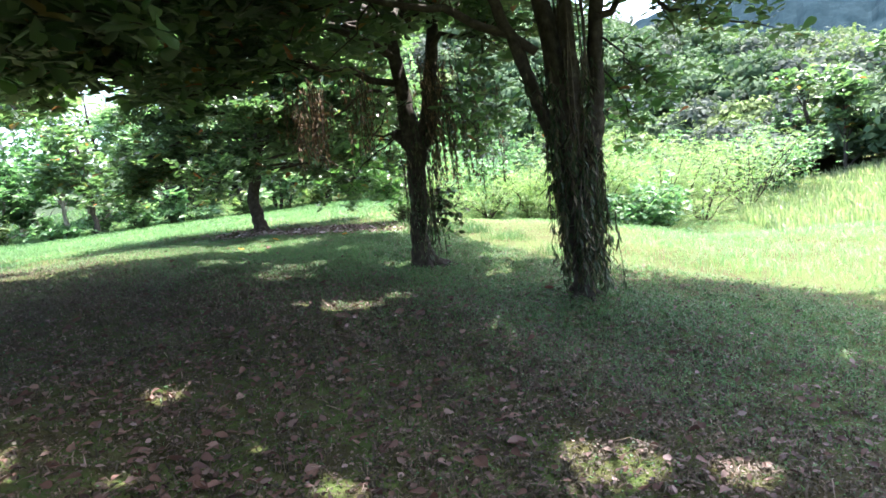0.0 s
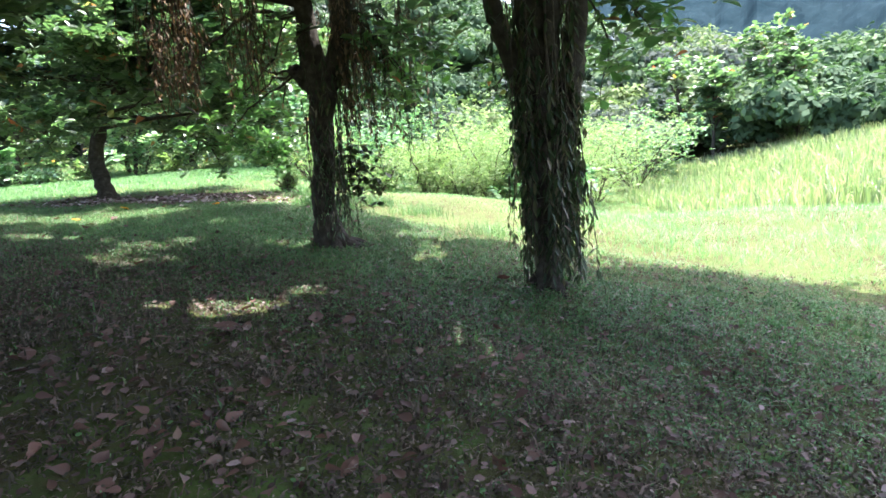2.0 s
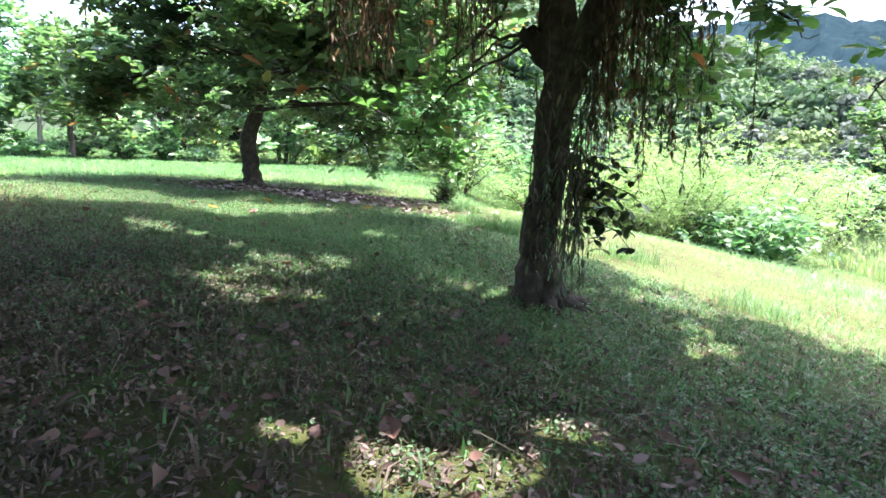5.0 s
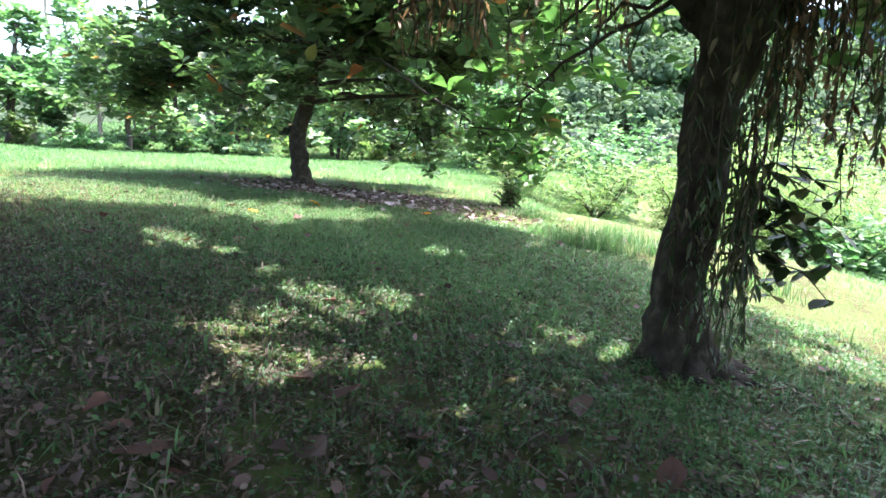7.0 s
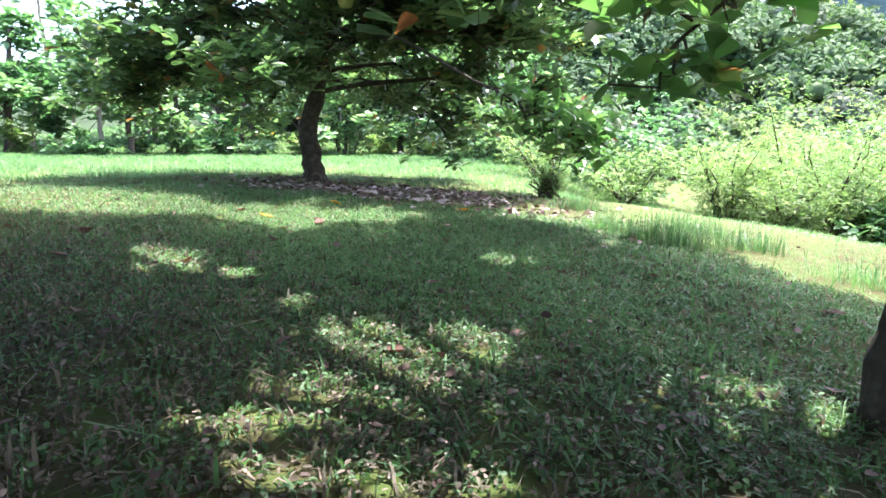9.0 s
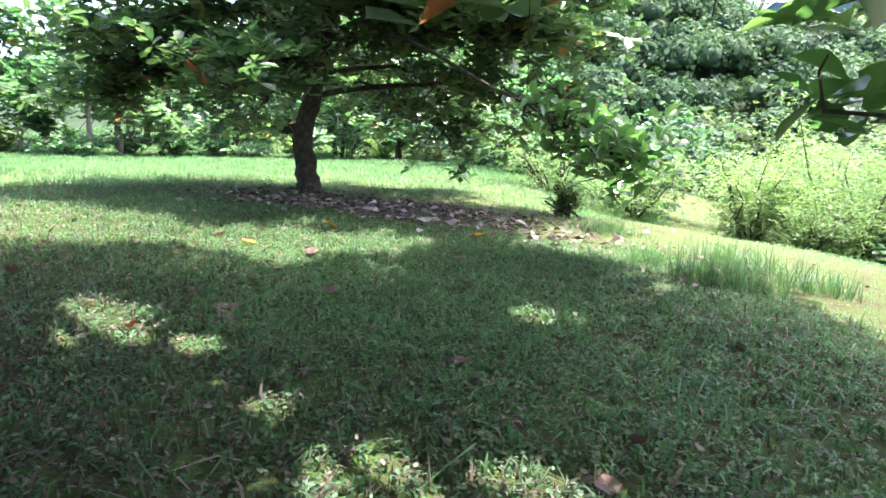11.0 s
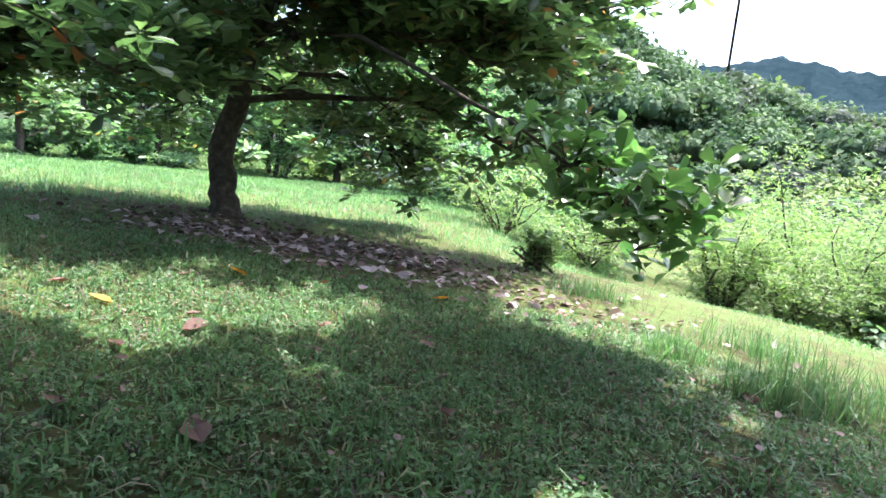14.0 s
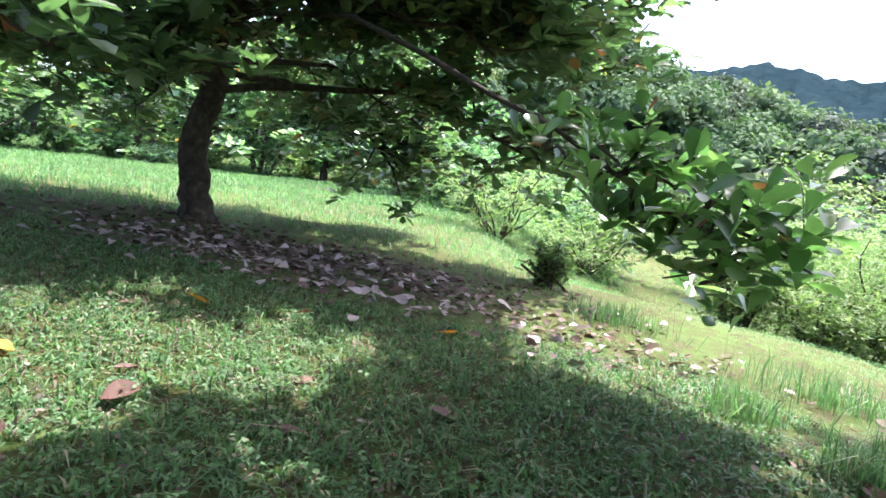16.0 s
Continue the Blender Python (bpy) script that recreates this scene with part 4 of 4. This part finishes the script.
YEL = "feathery yellow-green shrub in full sun"
GRN = "rounded green shrub below the grassy bank"
sh = 50
for x, y, r, tall, mat, lab, n in ((1.6, 25.0, 2.6, 4.6, M_BUSH_LIGHT, YEL, 11000), (4.6, 27.5, 3.0, 4.7, M_BUSH_LIGHT, YEL, 10000), (-0.6, 24.4, 1.5, 2.7, M_BUSH_LIGHT, YEL, 4000),
                                  (3.4, 23.2, 1.8, 2.2, M_BUSH_GREEN, GRN, 1500), (0.5, 23.2, 1.3, 1.9, M_BUSH_LIGHT, YEL, 4000), (3.0, 25.2, 1.7, 2.6, M_BUSH_LIGHT, YEL, 4500), (-3.2, 30.5, 2.2, 2.4, M_BUSH_LIGHT, YEL, 1900), (-6.0, 30.0, 2.4, 3.0, M_BUSH_LIGHT, YEL, 1700),
                                  (6.8, 31.0, 3.2, 4.6, M_BUSH_LIGHT, YEL, 2400), (1.0, 32.0, 3.2, 4.8, M_BUSH_LIGHT, YEL, 2400), (-3.0, 34.5, 3.2, 4.6, M_BUSH_GREEN, GRN, 2200),
                                  (9.8, 35.0, 3.4, 4.8, M_BUSH_LIGHT, YEL, 2200), (5.2, 38.0, 3.6, 5.4, M_BUSH_GREEN, GRN, 2200), (-8.0, 38.0, 3.4, 4.6, M_BUSH_GREEN, GRN, 2000),
                                  (-4.3, 19.6, 0.25, 0.6, M_BUSH_LIGHT, "small dry-leaved bush under the low branch", 260), (-11.5, 41.0, 3.2, 4.2, M_PALE_LEAF, GRN, 1700), (12.5, 41.0, 3.8, 5.0, M_BUSH_GREEN, GRN, 2000)):
    sh += 1
    shrub(x, y, r, tall, mat, sh, lab, n, (0.12 if n > 3900 else 0.18) if mat is M_BUSH_LIGHT else 0.23, 12, 1.0, LEAF_LANCE if mat is M_BUSH_LIGHT else LEAF_OVAL)


def edge_tree(x, y, tall, r, mat, seed, pale, label):
    """A tree of the woodland edge: slim trunk, limbs and a ragged crown reaching low."""
    g = np.random.default_rng(seed)
    z = float(height(x, y))
    th = empty_at("woodland_tree", x, y, label, "tree", "trees along the lawn edge")
    lean = g.normal(0, 0.5, 2)
    line = smooth_line([(x, y, z - 0.1), (x + lean[0] * 0.3, y + lean[1] * 0.3, z + tall * 0.35), (x + lean[0], y + lean[1], z + tall * 0.85)], 10, 0.05, g)
    v, f = tube(line, np.linspace(0.2, 0.06, 10) * g.uniform(0.7, 1.5), 8, 0.1, seed)
    hang(mesh_object("trunk", v, f, M_PALE_BARK if pale else M_BARK, smooth=True), th)
    cs, rs = [], []
    for k in range(11):
        h = g.uniform(0.18, 1.0)
        a = g.uniform(0, 6.28)
        L = r * g.uniform(0.2, 0.85) * (1.1 - 0.5 * h)
        c = (x + lean[0] * h + math.cos(a) * L, y + lean[1] * h + math.sin(a) * L, z + tall * h)
        q = limb_points(line[min(int(h * 8), 8)], c, g, 0.1, 5, 0.05)
        v, f = tube(q, np.linspace(0.05, 0.015, 5), 5, 0.05)
        hang(mesh_object("limb", v, f, M_PALE_BARK if pale else M_BARK), th)
        cs.append(c)
        rs.append(r * g.uniform(0.28, 0.5))
    pts = np.repeat(np.array(cs), 30, 0)
    rr = np.repeat(np.array(rs), 30)
    p = pts + unit(g.normal(size=pts.shape)) * (rr * g.uniform(0.3, 1.0, len(rr)) ** 0.6)[:, None] * (1, 1, 0.7)
    p[:, 2] = np.maximum(p[:, 2], z + 0.4)
    hang(quads_object("crown", rosettes(p, g, 5, 0.5, 0.1, LEAF_OVAL), 4, mat, faces_per=LEAF_FACES), th)
    return th


ge = np.random.default_rng(77)
k = 0
for az in np.arange(-78, -8, 3.2):
    for row in (0, 1):
        R = (46 if row == 0 else 58) + ge.normal(0, 2.0) - 6 * sstep(-25, -10, az)
        aa = radians(az + ge.normal(0, 0.8))
        mat = (M_PALE_LEAF, M_BUSH_GREEN, M_ALMOND, M_BUSH_GREEN)[int(ge.integers(0, 4))]
        tall = ge.uniform(5.5, 9) if row == 0 else ge.uniform(10, 15)
        edge_tree(-2 + math.sin(aa) * R, 8 + math.cos(aa) * R, tall, ge.uniform(2.4, 3.6) if row == 0 else ge.uniform(3.5, 4.8), mat, 200 + k, ge.uniform() < 0.45,
                  "leafy tree on the edge of the woods beyond the lawn")
        k += 1


for az, R, tall, r in ((25.5, 47, 7.0, 3.2), (28.5, 43, 6.4, 2.6), (31.5, 50, 8.2, 3.6), (35, 46, 6.8, 3.2)):
    edge_tree(-2 + math.sin(radians(az)) * R, 8 + math.cos(radians(az)) * R, tall, r, M_ALMOND, 300 + k, False, "dark green tree standing behind the tall reed grass")
    k += 1
for az in np.arange(-80, -9, 3.7):
    R = 43 + ge.normal(0, 1.5) - 7 * sstep(-25, -10, az)
    aa = radians(az + ge.normal(0, 0.5))
    mat = (M_PALE_LEAF, M_BUSH_GREEN, M_BUSH_GREEN, M_PALE_LEAF, M_BUSH_LIGHT)[int(ge.integers(0, 5))]
    shrub(-2 + math.sin(aa) * R, 8 + math.cos(aa) * R, ge.uniform(0.9, 2.2), ge.uniform(0.9, 3.2), mat, 400 + k, "leafy undergrowth shrub at the edge of the woods", 420, 0.3, 7)
    k += 1


# ---- far hill and ridge ----
def build_woods():
    g = np.random.default_rng(91)
    n = 1350
    az = g.uniform(-40, 44, n)
    r = 46 - 6 * sstep(8, 14, az) + 84 * g.uniform(0, 1, n) ** 0.75
    x, y = CENTRE[0] + np.sin(np.radians(az)) * r, CENTRE[1] + np.cos(np.radians(az)) * r
    keep = ~((r < 60) & (az < -8))
    x, y, r = x[keep], y[keep], r[keep]
    z = height(x, y)
    rad = g.uniform(1.9, 4.2, len(x)) * (0.62 + 0.38 * sstep(40, 90, r))
    kind = (np.sin(x * 0.09 + 2 * np.sin(y * 0.05)) + g.normal(0, 0.7, len(x)))
    kind = np.digitize(kind, [-0.5, 0.5, 1.25])
    bm = bmesh.new()
    bmesh.ops.create_icosphere(bm, subdivisions=1, radius=0.58)
    ball = np.array([v.co[:] for v in bm.verts])
    tri = tuple(tuple(v.index for v in f.verts) for f in bm.faces)
    bm.free()
    for k, mat in enumerate(M_WOODS):
        s = kind == k
        c = np.stack([x[s], y[s], z[s] + rad[s] * g.uniform(0.5, 1.0, s.sum())], -1)
        lc, lr = lobes(c, rad[s], g, 5)
        lumps = 1 + g.normal(0, 0.1, (len(lc), len(ball), 1))
        v = lc[:, None] + ball[None] * lumps * lr[:, None, None] * np.array([1, 1, 0.85])
        ob = quads_object("hill_forest", v, 3, mat, faces_per=tri)
        tagged(ob, "dense green tropical forest on the hillside", "forest", kind="stuff")
        dist = np.hypot(lc[:, 0], lc[:, 1])
        near = dist < 72
        mid = (dist >= 72) & (dist < 110)
        v = np.concatenate([crown_cards(lc[near], lr[near], 130, g, 0.34, 0.9, 0.2), crown_cards(lc[mid], lr[mid], 60, g, 0.4, 0.9, 0.2), crown_cards(lc[dist >= 110], lr[dist >= 110], 24, g, 0.66, 0.9, 0.2)])
        ob = quads_object("hill_forest", v, 4, mat, faces_per=CARD_FACES)
        tagged(ob, "leaf sprays on the hillside forest crowns", "forest", kind="stuff")


def build_ridge():
    cols, rows, R = 300, 70, 950.0
    az = np.linspace(-12, 60, cols)
    el = np.interp(az, [-12, 6, 9, 12, 14.5, 17, 20.5, 24, 30, 40, 60], [6, 11.8, 12.7, 13.0, 13.5, 13.1, 12.2, 12.0, 12.8, 13.5, 10])
    el = el + 0.10 * np.sin(az * 2.2) + 0.06 * np.sin(az * 5.1)
    g = np.random.default_rng(92)
    lump = g.normal(0, 1, (rows, cols))
    lump = (lump + np.roll(lump, 1, 1) + np.roll(lump, 1, 0) + np.roll(lump, -1, 1)) / 2
    top = R * np.tan(np.radians(el))
    v = np.zeros((rows, cols, 3))
    for i in range(rows):
        u = i / (rows - 2)
        rr = 480 + (R - 480) * min(u, 1.0) + (R * 0.3 if i == rows - 1 else 0)
        fold = 1 + 0.10 * np.sin(az * 0.9 + u * 5) * (1 - min(u, 1)) + 0.05 * np.sin(az * 2.6 - u * 9) * (1 - min(u, 1))
        zz = top * (min(u, 1.0) ** 0.85) * fold + lump[i] * (1.5 if i < rows - 2 else 0.9) if i < rows - 1 else top * 0 - 5
        v[i] = np.stack([np.sin(np.radians(az)) * (rr + lump[i] * 1.5), 6 + np.cos(np.radians(az)) * (rr + lump[i] * 1.5), zz], -1)
    f = [(i * cols + j, i * cols + j + 1, (i + 1) * cols + j + 1, (i + 1) * cols + j) for i in range(rows - 1) for j in range(cols - 1)]
    ob = mesh_object("backdrop_mountain", v.reshape(-1, 3), f, M_HAZY_RIDGE)
    tagged(ob, "dark forested mountain ridge in the distance, haze blue put in its colour", "mountain", kind="structure")


build_woods()
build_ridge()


# ---- fallen leaves ----
def fallen_mesh(name, mat, seed, curl):
    g = np.random.default_rng(seed)
    u = np.linspace(0, 1, 6)
    wdt = np.array([0.03, 0.16, 0.27, 0.3, 0.2, 0.02])
    v, f = [], []
    for i in range(6):
        for s in (-1, 0, 1):
            v.append((u[i] - 0.5, s * wdt[i], 0.04 + curl * (abs(s) * wdt[i] * 0.8 + 0.5 * (u[i] - 0.5) ** 2) + g.normal(0, 0.012)))
    for i in range(5):
        for s in (0, 1):
            a = i * 3 + s
            f.append((a, a + 3, a + 4, a + 1))
    me = bpy.data.meshes.new(name)
    me.from_pydata(v, [], f)
    me.materials.append(mat)
    return me


def build_fallen():
    g = np.random.default_rng(41)
    shapes = [fallen_mesh("fallen_leaf", M_FALLEN, 60 + k, c) for k, c in enumerate((0.5, 0.9, 0.2, -0.4))]
    yellow = fallen_mesh("fallen_leaf", M_YELLOW, 70, 0.4)

    def put(x, y, s, me, lab):
        ob = new("fallen_leaf", me)
        ob.matrix_world = pose(x, y, float(height(x, y)) + 0.03, g.normal(0, 14), g.normal(0, 14), g.uniform(0, 360)) @ Matrix.Scale(s, 4)
        tagged(ob, lab, "leaf", "fallen leaves on the lawn")
    lab = "large fallen red-brown dry leaf on the grass"
    for x, y in ((-2.14, 6.3), (-2.36, 6.42), (-2.25, 6.18), (-1.26, 6.91), (-0.69, 7.2), (-1.64, 7.6), (-3.08, 8.23), (-2.32, 8.81), (-1.39, 9.08), (-2.79, 9.02), (-2.97, 9.0),
                 (-1.77, 9.5), (-2.62, 8.52), (-5.19, 12.72), (-5.39, 11.81), (-5.5, 11.95), (-4.47, 12.04), (-5.81, 12.65), (-5.25, 13.98), (-4.66, 14.54), (-6.03, 13.91), (-4.31, 13.38)):
        put(x, y, g.uniform(0.15, 0.21), shapes[int(g.integers(0, 4))], lab)
    for _ in range(75):
        x, y = g.uniform(-8, 1.5), g.uniform(1.0, 16.5)
        if x > np.interp(y, [p[1] for p in MEADOW_EDGE], [p[0] for p in MEADOW_EDGE]) - 0.4:
            continue
        put(x, y, g.uniform(0.08, 0.17), shapes[int(g.integers(0, 4))], lab)
    for _ in range(48):
        put(-0.6 + g.normal(0, 1.1), 3.0 + g.normal(0, 0.9), g.uniform(0.07, 0.14), shapes[int(g.integers(0, 4))], lab)
    for x, y in ((-4.94, 16.06), (-6.89, 14.1), (-6.66, 15.44)):
        put(x, y, 0.2, yellow, "fallen yellow leaf on the grass")
    n = 26000
    x, y = g.uniform(-10, 6, n), g.uniform(-0.5, 16, n)
    w = sstep(12, 4, y) * 0.85 + 0.08
    keep = (g.uniform(0, 1, n) < w) & ~in_poly(x, y, MEADOW_EDGE)
    x, y = x[keep], y[keep]
    m = 2800
    bx = -7.2 + g.normal(0, 1.9, m)
    x = np.concatenate([x, bx])
    y = np.concatenate([y, 18.2 - 0.15 * (bx + 7.2) + g.normal(0, 0.75, m)])
    a = g.uniform(0, 6.28, len(x))
    d = np.stack([np.cos(a), np.sin(a), g.normal(0, 0.25, len(x))], -1)
    up = unit(np.array([0, 0, 1.0]) + g.normal(0, 0.4, d.shape))
    p = np.stack([x, y, height(x, y) + g.uniform(0.012, 0.05, len(x))], -1)
    bx, by = -1.6 + g.normal(0, 2.6, 3600), g.uniform(0.8, 9.0, 3600) * g.uniform(0.6, 1, 3600)
    ba = g.uniform(0, 6.28, 3600)
    bd = np.stack([np.cos(ba), np.sin(ba), g.normal(0, 0.3, 3600)], -1)
    bu = unit(np.array([0, 0, 1.0]) + g.normal(0, 0.45, bd.shape))
    ob = quads_object("dead_leaves", leaves(np.stack([bx, by, height(bx, by) + g.uniform(0.02, 0.05, 3600)], -1), bd, bu, g.uniform(0.04, 0.12, 3600), LEAF_FINE), 3, M_FALLEN, faces_per=FINE_FACES)
    tagged(ob, "curled red-brown dead leaves strewn in the shade", "leaf litter", kind="stuff")
    ob = quads_object("leaf_litter", leaves(p, d, up, g.uniform(0.02, 0.075, len(x)) * np.where(np.arange(len(x)) >= len(x) - m, 1.7, 1.0), LEAF_OVAL), 4, M_LITTER, faces_per=LEAF_FACES)
    tagged(ob, "scattered brown and grey dead leaves", "leaf litter", kind="stuff")
    n = 330
    px = -6.9 + g.normal(0, 1.7, n)
    py = 17.5 - 0.12 * (px + 6.9) + g.normal(0, 0.6, n)
    a = g.uniform(0, 6.28, n)
    d = np.stack([np.cos(a), np.sin(a), g.normal(0, 0.3, n)], -1)
    up = unit(np.array([0, 0, 1.0]) + g.normal(0, 0.45, d.shape))
    ob = quads_object("pale_litter", leaves(np.stack([px, py, height(px, py) + g.uniform(0.03, 0.07, n)], -1), d, up, g.uniform(0.09, 0.19, n), LEAF_FINE), 3, M_PALE_LITTER, faces_per=FINE_FACES)
    tagged(ob, "pale grey dead leaves strewn under the spreading tree", "leaf litter", kind="stuff")


build_fallen()
